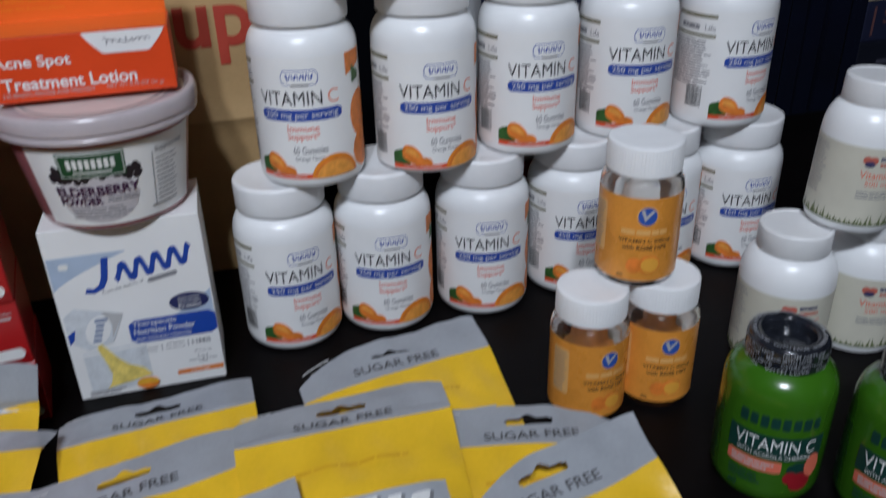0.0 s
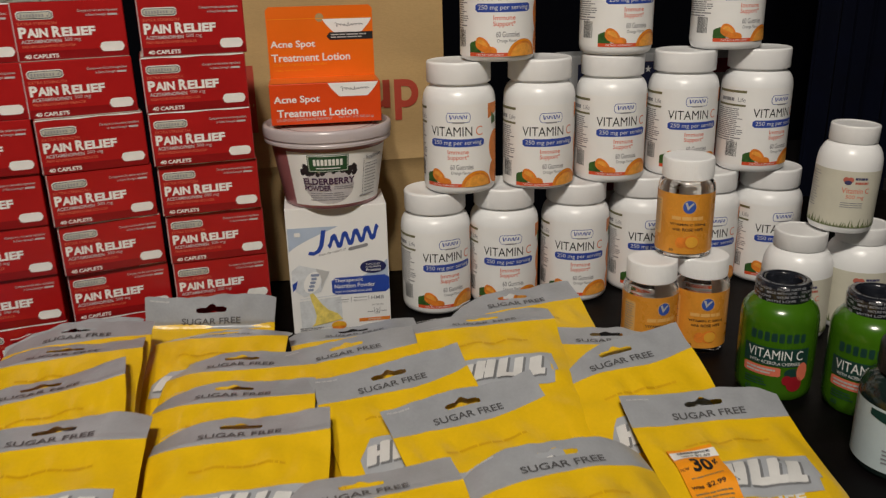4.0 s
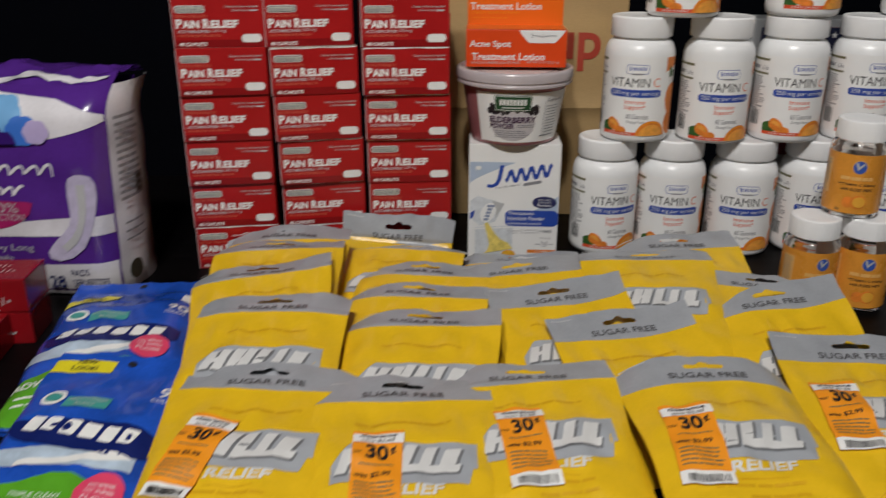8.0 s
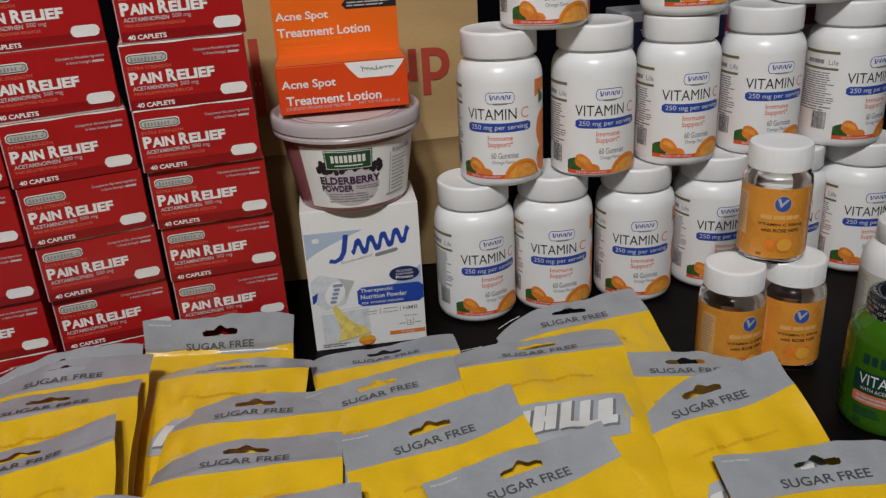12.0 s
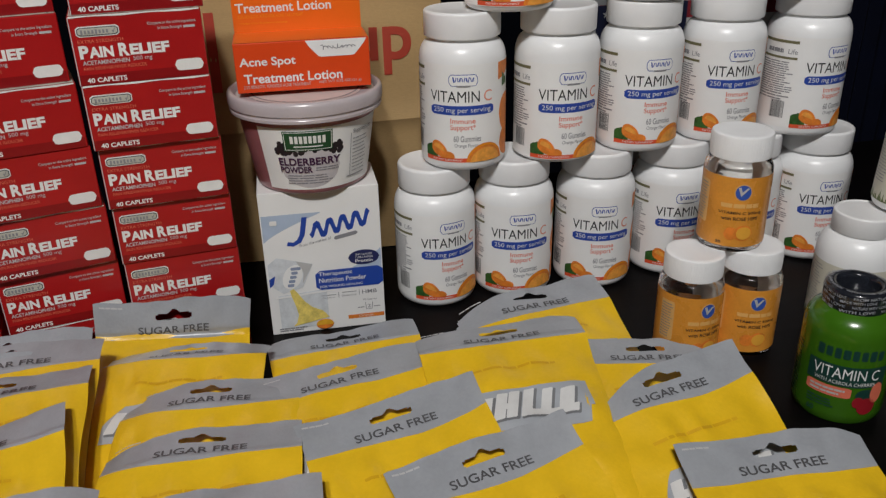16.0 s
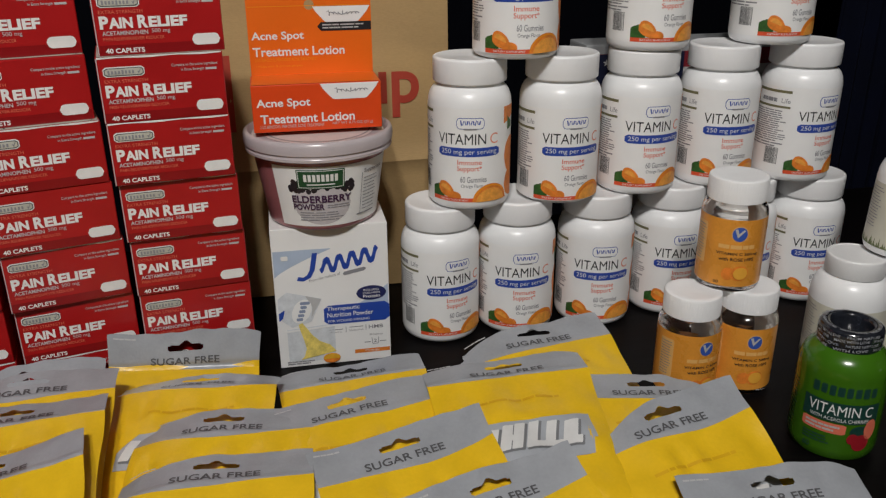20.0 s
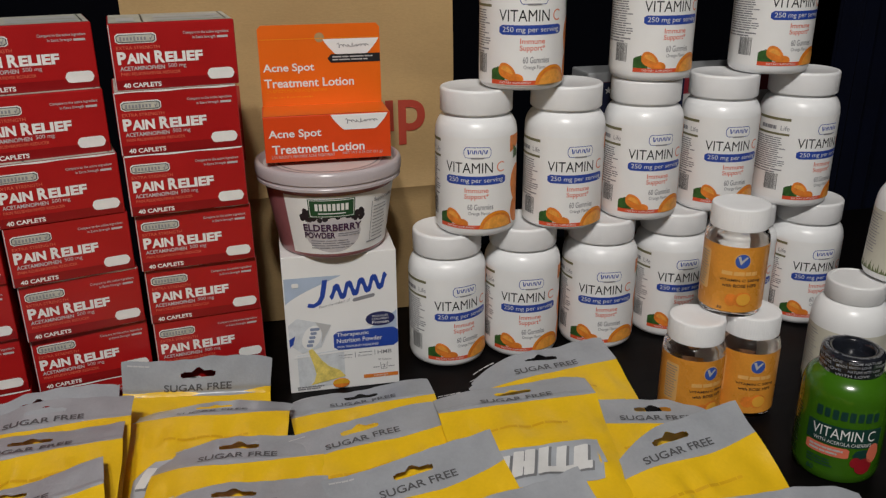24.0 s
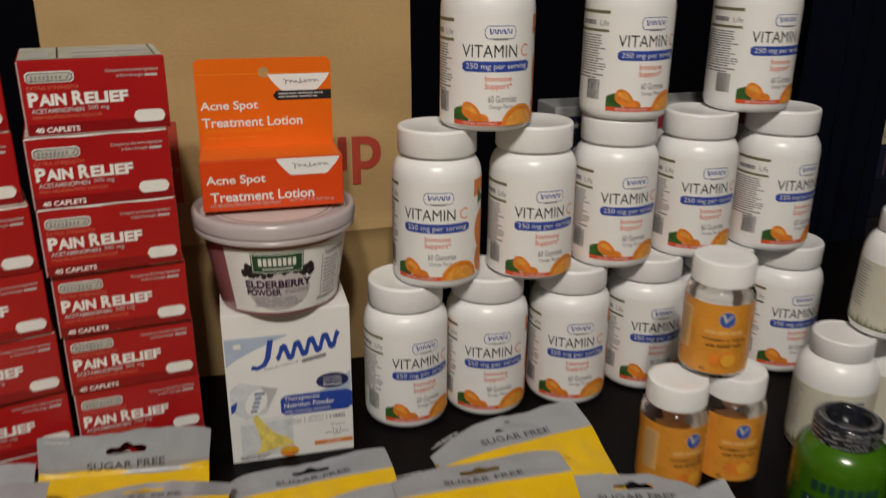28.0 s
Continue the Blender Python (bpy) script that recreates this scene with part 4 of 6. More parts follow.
        part("band_lettering", Sheet().text("clearance", 0.0005, 0.0270, 0.0270, 0.0032, tag_at(2), 0.02).text("save $2.69", 0.0005, 0.0225, 0.0240, 0.0030, tag_at(2)), BLACK, tag)
        part("barcode", Sheet().barcode(0.0, -0.0330, 0.0280, 0.0055, tag_at(2)), BLACK, tag)
        part("price_lettering", Sheet().text("now", -0.0145, 0.0105, 0.0065, 0.0022, tag_at(1)).text("30", 0.0000, 0.0130, 0.0165, 0.0120, tag_at(1), 0.03).text("\u00a2", 0.0118, 0.0150, 0.0042, 0.0068, tag_at(1), 0.02).text("was $2.99", -0.0030, -0.0045, 0.0265, 0.0040, tag_at(1), 0.02), BLACK, tag)
        part("sticker_print", Sheet().lines(-0.0160, 0.0150, -0.0240, -0.0090, 5, tag_at(1), 0.0010, 8).lines(-0.0130, 0.0140, 0.0015, 0.0040, 1, tag_at(1), 0.0009, 4), OLIVE, tag)
    hold = pose(0, 0, 0, 0, 0, turn) @ pose(0, 0, 0, incline, 0, 0) @ pose(0, 0, 0, 0, -lean, 0)
    b.matrix_world = Matrix.Translation(Vector(at) - hold @ Vector(front(0, 0.0238))) @ hold
    return b


# place of the header lettering, turn, incline, lean, bend of the header, its left and right ends, sticker
BAGS = [
    ((-0.243, 0.500, 0.784), 3, 14, 0, 0.30, -0.006, -0.002, None), ((-0.225, 0.447, 0.812), 1.5, 16, 1, -0.20, -0.012, -0.003, None), ((-0.226, 0.406, 0.816), 4, 16, 2, -0.40, -0.007, -0.004, None),
    ((-0.229, 0.346, 0.816), 9, 17, 4, -0.35, -0.010, 0.003, None), ((-0.207, 0.281, 0.815), 1, 17, 0, -0.25, -0.012, -0.008, None),
    ((-0.1265, 0.513, 0.7865), -2, 16, -6, 0.92, 0.0, 0.0, None), ((-0.114, 0.457, 0.7965), -8, 16, 0, -0.54, -0.008, -0.003, None), ((-0.096, 0.391, 0.800), -7, 16, 0, -0.30, -0.014, 0.001, None),
    ((-0.099, 0.334, 0.804), -4, 17, 0, -0.33, -0.014, -0.002, None), ((-0.092, 0.272, 0.808), -3, 17, 0, -0.33, -0.015, 0.002, None),
    ((0.000, 0.474, 0.777), 2, 13, 1, -0.30, -0.004, -0.001, None), ((-0.012, 0.387, 0.802), 5, 16, 3, -0.20, -0.006, -0.002, None), ((0.015, 0.330, 0.801), 9, 17, 2, -0.05, 0.003, 0.010, None),
    ((0.061, 0.282, 0.797), 12, 16, 0, 0.02, 0.002, 0.010, None), ((0.150, 0.484, 0.776), 3, 15, 1, -0.25, -0.010, -0.003, None), ((0.142, 0.4455, 0.8045), 4, 16, 2, -0.10, -0.015, -0.002, None),
    ((0.100, 0.394, 0.812), -3, 17, 1, -0.38, -0.005, -0.001, None), ((0.197, 0.367, 0.798), -13, 16, -2, -0.20, -0.001, -0.012, None), ((0.188, 0.318, 0.805), 8, 25, 0, -0.12, -0.028, 0.010, None),
    ((-0.194, 0.188, 0.805), -2, 12, 0, -0.15, -0.004, -0.006, (-0.0290, -0.0930, -13)), ((-0.103, 0.175, 0.804), 3, 12, 0, -0.22, -0.004, -0.003, (-0.0160, -0.0950, -2)),
    ((-0.020, 0.199, 0.803), 5, 12, 2, -0.30, -0.008, -0.003, (-0.0130, -0.0910, 2)), ((0.097, 0.190, 0.811), 3, 12, 0, -0.06, -0.020, -0.020, (-0.0300, -0.0870, -4)),
    ((0.2235, 0.2493, 0.794), -4, 12, 0, 0.10, -0.001, -0.006, (-0.0300, -0.0895, 0)),
]
# how far the top corners of some bags are turned back
FOLDS = {0: (0.012, 0.0), 1: (0.009, 0.0), 3: (0.010, 0.0), 4: (0.006, 0.0), 6: (0.004, 0.002), 7: (0.009, 0.0), 8: (0.010, 0.0), 9: (0.008, 0.0), 10: (0.004, 0.0), 14: (0.012, 0.0), 15: (0.012, 0.0), 16: (0.007, 0.002), 17: (0.0, 0.014), 18: (0.026, 0.0), 19: (0.003, 0.0), 22: (0.007, 0.009), 23: (0.0, 0.005)}
for k, (at, turn, incline, lean, bend, left, right, tag) in enumerate(BAGS):
    note = ", price sticker" if tag else ", header up" if bend > 0.4 else ", header curled" if left < -0.0145 else ""
    lozenge_bag(at, turn, incline, lean, k + 1, 0.009 if tag else 0.006 + 0.001 * (k % 3), bend, left, right, tag, note, FOLDS.get(k, (0.0, 0.0)))

# ---- amber gummy jars ----
CLEAR = mat("clear_jar_plastic", (0.93, 0.92, 0.90), 0.05, vary=0.02, trans=1.0)
AMBER = mat("amber_label", (0.73, 0.30, 0.040), 0.28, vary=0.16, scale=45)
DARK_CAP = mat("dark_cap_plastic", (0.010, 0.011, 0.014), 0.35, vary=0.3, scale=60)
GUMMY = mat("orange_gummies", (0.55, 0.22, 0.05), 0.45, vary=0.3, scale=120, bump=0.3)
LIGHT_BLUE = ink("mid_blue_ink", (0.04, 0.10, 0.42))


def ribbed_cap(r1, z0, z1):
    s = Sheet().lathe([(r1 * 0.9, z0), (r1, z0), (r1, z0 + 0.0012), (r1, z1 - 0.0018), (r1 - 0.0005, z1 - 0.0006), (r1 - 0.0016, z1), (r1 - 0.005, z1 - 0.0002), (0.0002, z1 - 0.0006)], 48)
    return s


def cap_ribs(r1, z0, z1, ribs):
    s = Sheet()
    for i in range(ribs):
        a = 2 * math.pi * i / ribs
        c, k = math.cos(a), math.sin(a)
        w = 0.0004
        s.add([(r * k + t * c, -r * c + t * k, z) for z in (z0 + 0.001, z1 - 0.002) for r, t in ((r1 - 0.0001, -w), (r1 + 0.00009, 0), (r1 - 0.0001, w))], [(0, 1, 4, 3), (1, 2, 5, 4)])
    return s


def gummy_jar():
    R = 0.0255
    b = thing("gummy_jar", "clear jar with amber vitamin C label and white cap", "jar", "amber gummy jars")
    part("jar", Sheet().lathe([(0.0195, 0.0012), (0.0212, 0.0), (0.0238, 0.0012), (0.0251, 0.0042), (R, 0.0085), (R, 0.0610), (0.0251, 0.0645), (0.0238, 0.0672), (0.0218, 0.0692), (0.0205, 0.0700), (0.0205, 0.0760), (0.0192, 0.0760), (0.0192, 0.0692), (0.0224, 0.0655), (0.0236, 0.0620), (0.0238, 0.0090), (0.0225, 0.0045), (0.0002, 0.0035)], 44), CLEAR, b).visible_shadow = False
    part("gummies", Sheet().lathe([(0.018, 0.0045), (0.0205, 0.006), (0.0222, 0.010), (0.0222, 0.040), (0.020, 0.0425), (0.0002, 0.0435)], 32), GUMMY, b)
    cap = part("cap", ribbed_cap(0.0229, 0.0712, 0.0890), CAP_PLASTIC, b)
    part("cap_rib", cap_ribs(0.0229, 0.0712, 0.0890, 72), CAP_PLASTIC, cap)
    on, two, three = on_cylinder(R), on_cylinder(R, 0.0006), on_cylinder(R, 0.0009)
    label = part("label", Sheet().strip(-0.064, 0.064, 60, lambda x: 0.0060, lambda x: 0.0600, on_cylinder(R, 0.00016)), AMBER, b)
    part("label_liner", Sheet().strip(-0.064, 0.064, 60, lambda x: 0.0061, lambda x: 0.0599, on_cylinder(R, 0.00006)), LABEL, label)
    part("emblem_ring", Sheet().disc(0.002, 0.0490, 0.0064, 0.0064, on, 20), mat("pale_amber_ring", (0.74, 0.42, 0.16), 0.4), label)
    part("emblem", Sheet().disc(0.002, 0.0490, 0.0057, 0.0057, two, 18), LIGHT_BLUE, label)
    part("emblem_mark", Sheet().poly([(-0.0020, 0.0528), (0.0006, 0.0460), (0.0060, 0.0522), (0.0046, 0.0528), (0.0012, 0.0494), (0.0000, 0.0532)], three), PALE_INK, label)
    part("brand_mark", Sheet().lines(-0.0135, 0.0190, 0.0368, 0.0402, 1, on, 0.0032, 12), mat("pale_amber_ink", (0.80, 0.45, 0.14), 0.4), label)
    part("lettering", Sheet().text("VITAMIN C 500mg", 0.002, 0.0326, 0.0330, 0.0028, on, 0.02).text("with ROSE HIPS", 0.002, 0.0284, 0.0275, 0.0027, on, 0.02).text("30", -0.0120, 0.0090, 0.0040, 0.0022, on, 0.02), BLACK, label)
    part("slice_picture", Sheet().disc(0.0055, 0.0170, 0.0072, 0.0062, on, 18).disc(-0.0035, 0.0165, 0.0050, 0.0052, on, 14), ORANGE_INK, label)
    part("slice_flesh", Sheet().disc(0.0060, 0.0172, 0.0056, 0.0050, three, 16), mat("pale_orange_ink", (0.85, 0.42, 0.05), 0.4), label)
    side = Sheet().bar(-0.0310, 0.0375, 0.0130, 0.0330, on, 0.0015, 8)
    part("facts_panel", side, mat("light_amber_ink", (0.80, 0.47, 0.16), 0.4), label)
    part("facts_print", Sheet().lines(-0.0365, -0.0255, 0.0225, 0.0525, 13, two, 0.0006, 3), GREY_INK, label)
    return b


jar = gummy_jar()
jar.matrix_world = pose(0.2655, 0.4378, TOP, 0, 0, 0.5) @ Matrix.Diagonal((0.965, 0.965, 1.0, 1))
copy_thing(jar, pose(0.3150, 0.4375, TOP, 0, 0, -17))
copy_thing(jar, pose(0.2976, 0.4459, TOP + 0.0892, 0, 0, -24))

# ---- white bottles with cream labels ----
SILVER_CAP = mat("pearl_cap_plastic", (0.80, 0.80, 0.80), 0.33, vary=0.04, scale=60)


def cream_bottle():
    R = 0.0312
    b = thing("supplement_bottle", "white supplement bottle with cream vitamin C label", "bottle", "cream label supplement bottles")
    part("body", Sheet().lathe([(0.0252, 0.0010), (0.0262, 0.0), (0.0292, 0.0012), (0.0306, 0.0042), (R, 0.008), (R, 0.064), (0.0307, 0.0700), (0.0291, 0.0755), (0.0265, 0.0802), (0.0240, 0.0828), (0.0218, 0.0842), (0.0218, 0.088)], 52), WHITE_PLASTIC, b)
    part("cap", Sheet().lathe([(0.0215, 0.0850), (0.0230, 0.0850), (0.0234, 0.0856), (0.0234, 0.0995), (0.0232, 0.1003), (0.0226, 0.1010), (0.0216, 0.1013), (0.0208, 0.1012), (0.0203, 0.1006), (0.0002, 0.1005)], 52), SILVER_CAP, b)
    on, two = on_cylinder(R), on_cylinder(R, 0.0006)
    label = part("label", Sheet().strip(-0.086, 0.086, 64, lambda x: 0.0068, lambda x: 0.0610, on_cylinder(R, 0.0001)), CREAM_LABEL, b)
    part("emblem", Sheet().disc(-0.0095, 0.0530, 0.0030, 0.0026, on, 10).disc(-0.0055, 0.0530, 0.0030, 0.0026, on, 10).lines(-0.001, 0.0135, 0.0490, 0.0515, 1, on, 0.0022, 7), mat("brick_red_ink", (0.50, 0.13, 0.09), 0.45), label)
    part("emblem_mark", Sheet().lines(-0.0015, 0.0125, 0.0530, 0.0555, 1, on, 0.0022, 9).disc(-0.0075, 0.0505, 0.0035, 0.0020, two, 8), mat("dusty_navy_ink", (0.05, 0.05, 0.13), 0.45), label)
    part("lettering", Sheet().text("Vitamin C", 0.0010, 0.0430, 0.0265, 0.0052, on, 0.005).text("500 mg", 0.0010, 0.0365, 0.0175, 0.0045, on, 0.0), CORAL, label)
    part("small_print", Sheet().lines(-0.0120, 0.0140, 0.0260, 0.0320, 3, on, 0.0008, 5).lines(-0.062, -0.036, 0.0220, 0.0580, 14, on, 0.0007, 7), GREY_INK, label)
    grass = Sheet()
    rr = random.Random(12)
    for k in range(90):
        x = -0.086 + 0.172 * k / 90
        h = rr.uniform(0.002, 0.010)
        grass.poly([(x, 0.0070), (x + 0.0022, 0.0070), (x + rr.uniform(-0.001, 0.003), 0.0070 + h)], on)
    part("grass_picture", grass, mat("dull_green_ink", (0.14, 0.17, 0.07), 0.45, vary=0.4, scale=250), label)
    return b


cream = cream_bottle()
cream.matrix_world = pose(0.4167, 0.4464, TOP, 0, 0, -18)
copy_thing(cream, pose(0.4834, 0.4484, TOP, 0, 0, -20))
copy_thing(cream, pose(0.4515, 0.4430, TOP + 0.1018, 0, 2.0, -20) @ Matrix.Diagonal((0.885, 0.885, 0.955, 1)))

# ---- green bottles ----
GREEN = mat("lime_green_gloss", (0.043, 0.138, 0.006), 0.2, vary=0.06, scale=40, fine=800, coat=0.3)
FOREST = ink("forest_green_ink", (0.008, 0.045, 0.035))
SHRINK = mat("printed_shrink_band", (0.014, 0.016, 0.022), 0.16, vary=0.5, scale=90, fine=400, bump=0.2, coat=0.6)


def green_bottle():
    R = 0.0342
    b = thing("green_bottle", "lime green vitamin C bottle with black sealed cap", "bottle", "lime green bottles")
    part("body", Sheet().lathe([(0.027, 0.0010), (0.0280, 0.0), (0.0318, 0.0014), (0.0336, 0.0048), (R, 0.0095), (R, 0.0680), (0.0338, 0.0724), (0.0326, 0.0768), (0.0304, 0.0806), (0.0272, 0.0838), (0.0242, 0.0858), (0.0228, 0.0868), (0.0228, 0.089)], 56), GREEN, b)
    cap = part("cap", Sheet().lathe([(0.0220, 0.0852), (0.0232, 0.0856), (0.0238, 0.0870), (0.0241, 0.0896), (0.0241, 0.0985), (0.0238, 0.1002), (0.0229, 0.1014), (0.0212, 0.1021), (0.0186, 0.1023), (0.0166, 0.1019), (0.0155, 0.1008), (0.0150, 0.0985), (0.0146, 0.0945), (0.0002, 0.0943)], 64), SHRINK, b, "black cap under a printed shrink band")
    crinkle = lambda x, y: 0.00025 * math.sin(x * 700 + y * 900) + 0.0002 * math.sin(x * 330)
    on = lambda x, y: ((0.0245 + crinkle(x, y)) * math.sin(x / 0.0242), -(0.0245 + crinkle(x, y)) * math.cos(x / 0.0242), y + 0.0010 * math.sin(x * 90))
    words = ("MADE WITH LOVE", "FROM NATURE", "WITH LOVE", "NATURE WITH LOVE")
    rows = Sheet(0.002)
    for k, y in enumerate((0.0888, 0.0924, 0.0960, 0.0992)):
        for j in range(5):
            rows.text(words[(k + j) % 4], -0.0610 + 0.0305 * j + 0.009 * (k % 2), y, 0.0255, 0.0021, on, 0.012)
    ring = lambda x, y: ((0.0214 - y) * math.sin(x / 0.0195), -(0.0214 - y) * math.cos(x / 0.0195), 0.1024)
    for j in range(5):
        rows.text(words[j % 4], -0.045 + 0.0226 * j, 0.0012, 0.020, 0.0022, ring, 0.012)
    part("band_print", rows, mat("dull_white_ink", (0.34, 0.35, 0.37), 0.4), cap)
    wrap, two, three = on_cylinder(R), on_cylinder(R, 0.0006), on_cylinder(R, 0.0009)
    part("brand_print", brand_blocks(0.002, 0.0598, 0.0500, 0.0082, 8, wrap), FOREST, b)
    panel = part("label_panel", Sheet().bar(0.0020, 0.0420, 0.0600, 0.0165, wrap, n=20), FOREST, b)
    part("lettering", Sheet().text("VITAMIN C", 0.0010, 0.0445, 0.0480, 0.0086, on_cylinder(R, 0.0011), 0.0).text("WITH ACEROLA CHERRIES", 0.0010, 0.0368, 0.0440, 0.0028, on_cylinder(R, 0.0010)), WHITE_INK, panel)
    strip_part = part("orange_panel", Sheet().bar(-0.0100, 0.0285, 0.0340, 0.0085, wrap, 0.001, 12), CORAL, b)
    part("panel_print", Sheet().lines(-0.0240, 0.0040, 0.0255, 0.0315, 2, two, 0.0016, 4), PALE_INK, strip_part)
    part("fruit_picture", Sheet().disc(0.0200, 0.0180, 0.0075, 0.0070, two, 14).disc(0.0130, 0.0215, 0.0045, 0.0045, two, 10), mat("cherry_ink", (0.30, 0.012, 0.02), 0.3), b)
    part("fruit_leaf", Sheet().disc(0.0180, 0.0275, 0.0080, 0.0050, wrap, 12), FOREST, b)
    part("fruit_half", Sheet().disc(0.0265, 0.0290, 0.0055, 0.0085, two, 12), CORAL, b)
    part("small_print", Sheet().lines(-0.0250, -0.0020, 0.0140, 0.0215, 3, wrap, 0.0013, 6).text("60", -0.0205, 0.0100, 0.0060, 0.0045, wrap, 0.02).lines(-0.058, -0.036, 0.0120, 0.0560, 14, wrap, 0.0009, 7), FOREST, b)
    return b


def thin_marks(cx, cy, w, h, count, place, slant=0.0):
    s = Sheet()
    step = w / count
    for k in range(count):
        s.bar(cx - w / 2 + step * (k + 0.5), cy, step * (0.24 if k % 3 else 0.5), h if k % 3 else h * 0.3, place, 0.0, 2, slant)
    return s


def brand_blocks(cx, cy, w, h, count, place, slant=0.0):
    s = Sheet()
    step = w / count
    for k in range(count):
        s.bar(cx - w / 2 + step * (k + 0.5), cy, step * (0.72 if k % 3 else 0.82), h * (0.92 if k % 2 else 1.0), place, h * 0.12, 4, slant)
    return s


green = green_bottle()
green.matrix_world = pose(0.3368, 0.3478, TOP, 0, 0, -36) @ Matrix.Diagonal((0.885, 0.885, 0.95, 1))
copy_thing(green, pose(0.3890, 0.3050, TOP, 0, 0, -44))

# ---- brown bottle with a white label ----
BROWN_GLASS = mat("dark_green_bottle", (0.010, 0.020, 0.018), 0.15, vary=0.2, coat=0.3)


def herb_bottle():
    R = 0.0330
    b = thing("dark_bottle", "dark bottle with white vitamin label and black cap", "bottle")
    part("body", Sheet().lathe([(0.027, 0.001), (0.028, 0.0), (0.0318, 0.0015), (R, 0.006), (R, 0.0540), (0.0318, 0.0600), (0.0285, 0.0650), (0.0235, 0.0690), (0.0215, 0.0700), (0.0215, 0.074)], 48), BROWN_GLASS, b)
    cap = part("cap", ribbed_cap(0.0240, 0.0715, 0.0920), DARK_CAP, b)
    part("cap_rib", cap_ribs(0.0240, 0.0715, 0.0920, 60), DARK_CAP, cap)
    on, two = on_cylinder(R), on_cylinder(R, 0.0006)
    label = part("label", Sheet().strip(-0.085, 0.085, 56, lambda x: 0.0060, lambda x: 0.0520, on_cylinder(R, 0.0001)), mat("pale_blue_paper", (0.56, 0.66, 0.68), 0.4, vary=0.05, scale=50), b)
    part("green_band", Sheet().strip(-0.036, 0.036, 24, lambda x: 0.0400 + 4 * x * x, lambda x: 0.0500, on), FOREST, label)
    part("brand_mark", brand_blocks(0.004, 0.0452, 0.0400, 0.0050, 9, two), PALE_INK, label)
    part("lettering", Sheet().text("Vitamin", 0.0, 0.0310, 0.0340, 0.0085, two), NAVY, label)
    part("small_print", Sheet().lines(-0.0240, 0.0240, 0.0120, 0.0240, 4, two, 0.0011, 4), GREY_INK, label)
    return b


herb_bottle().matrix_world = pose(0.3622, 0.2264, TOP, 0, 0, -22)


# ---- boxed flag print behind the bottles ----
def flag_box():
    W, D, Hh = 0.245, 0.045, 0.238
    b = thing("flag_box", "grey framed box printed with a striped flag", "box")
    part("case", block(W, D, Hh, 0.002, 2), mat("grey_case_plastic", (0.34, 0.35, 0.36), 0.45, vary=0.06), b)
    on, two = on_front(0.0006), on_front(0.0010)
    face = part("print", Sheet().bar(0.004, Hh / 2 - 0.004, W - 0.022, Hh - 0.020, on, n=4), mat("flag_white", (0.50, 0.49, 0.48), 0.5, vary=0.1), b)
    for k in range(7):
        y = Hh - 0.018 - k * 0.0335
        part("red_stripe", Sheet().bar(0.004, y, W - 0.022, 0.0165, on_front(0.0009), n=4), mat_flag_red, face)
    part("blue_canton", Sheet().bar(-0.062, Hh - 0.068, 0.096, 0.116, on_front(0.0012), n=3), mat_flag_blue, face)
    stars = Sheet()
    for r in range(9):
        for c in range(6 if r % 2 == 0 else 5):
            cx, cy = -0.100 + 0.0150 * c + (0 if r % 2 == 0 else 0.0075), Hh - 0.0185 - 0.0122 * r
            pts = [(cx + (0.0042 if k % 2 == 0 else 0.0017) * math.sin(k * math.pi / 5), cy + (0.0042 if k % 2 == 0 else 0.0017) * math.cos(k * math.pi / 5)) for k in range(10)]
            stars.poly(pts, on_front(0.0016))
    part("star", stars, WHITE_INK, face)
    return b


mat_flag_red = ink("flag_red_ink", (0.22, 0.02, 0.03))
mat_flag_blue = ink("flag_blue_ink", (0.012, 0.016, 0.05))
flag_box().matrix_world = pose(0.3960, 0.7000, TOP, 0, 0, 0)

# ---- books on a low shelf beyond the table ----
slab_wood = mat("dark_shelf_wood", (0.014, 0.011, 0.012), 0.6, vary=0.3, scale=10)
shelf = thing("book_shelf", "low dark wooden shelf holding a stack of books", "shelf")
bm = block(0.62, 0.34, 0.03, 0.003)
bmesh.ops.translate(bm, verts=bm.verts, vec=(1.20, 0.985, 0.694))
part("board", bm, slab_wood, shelf)
for x in (0.905, 1.495):
    bm = block(0.03, 0.33, 0.694, 0.003)
    bmesh.ops.translate(bm, verts=bm.verts, vec=(x, 0.99, 0))
    part("upright", bm, slab_wood, shelf)
PAGES = mat("book_pages", (0.55, 0.50, 0.40), 0.8, vary=0.15, scale=20, fine=900, stretch=(1, 1, 12))


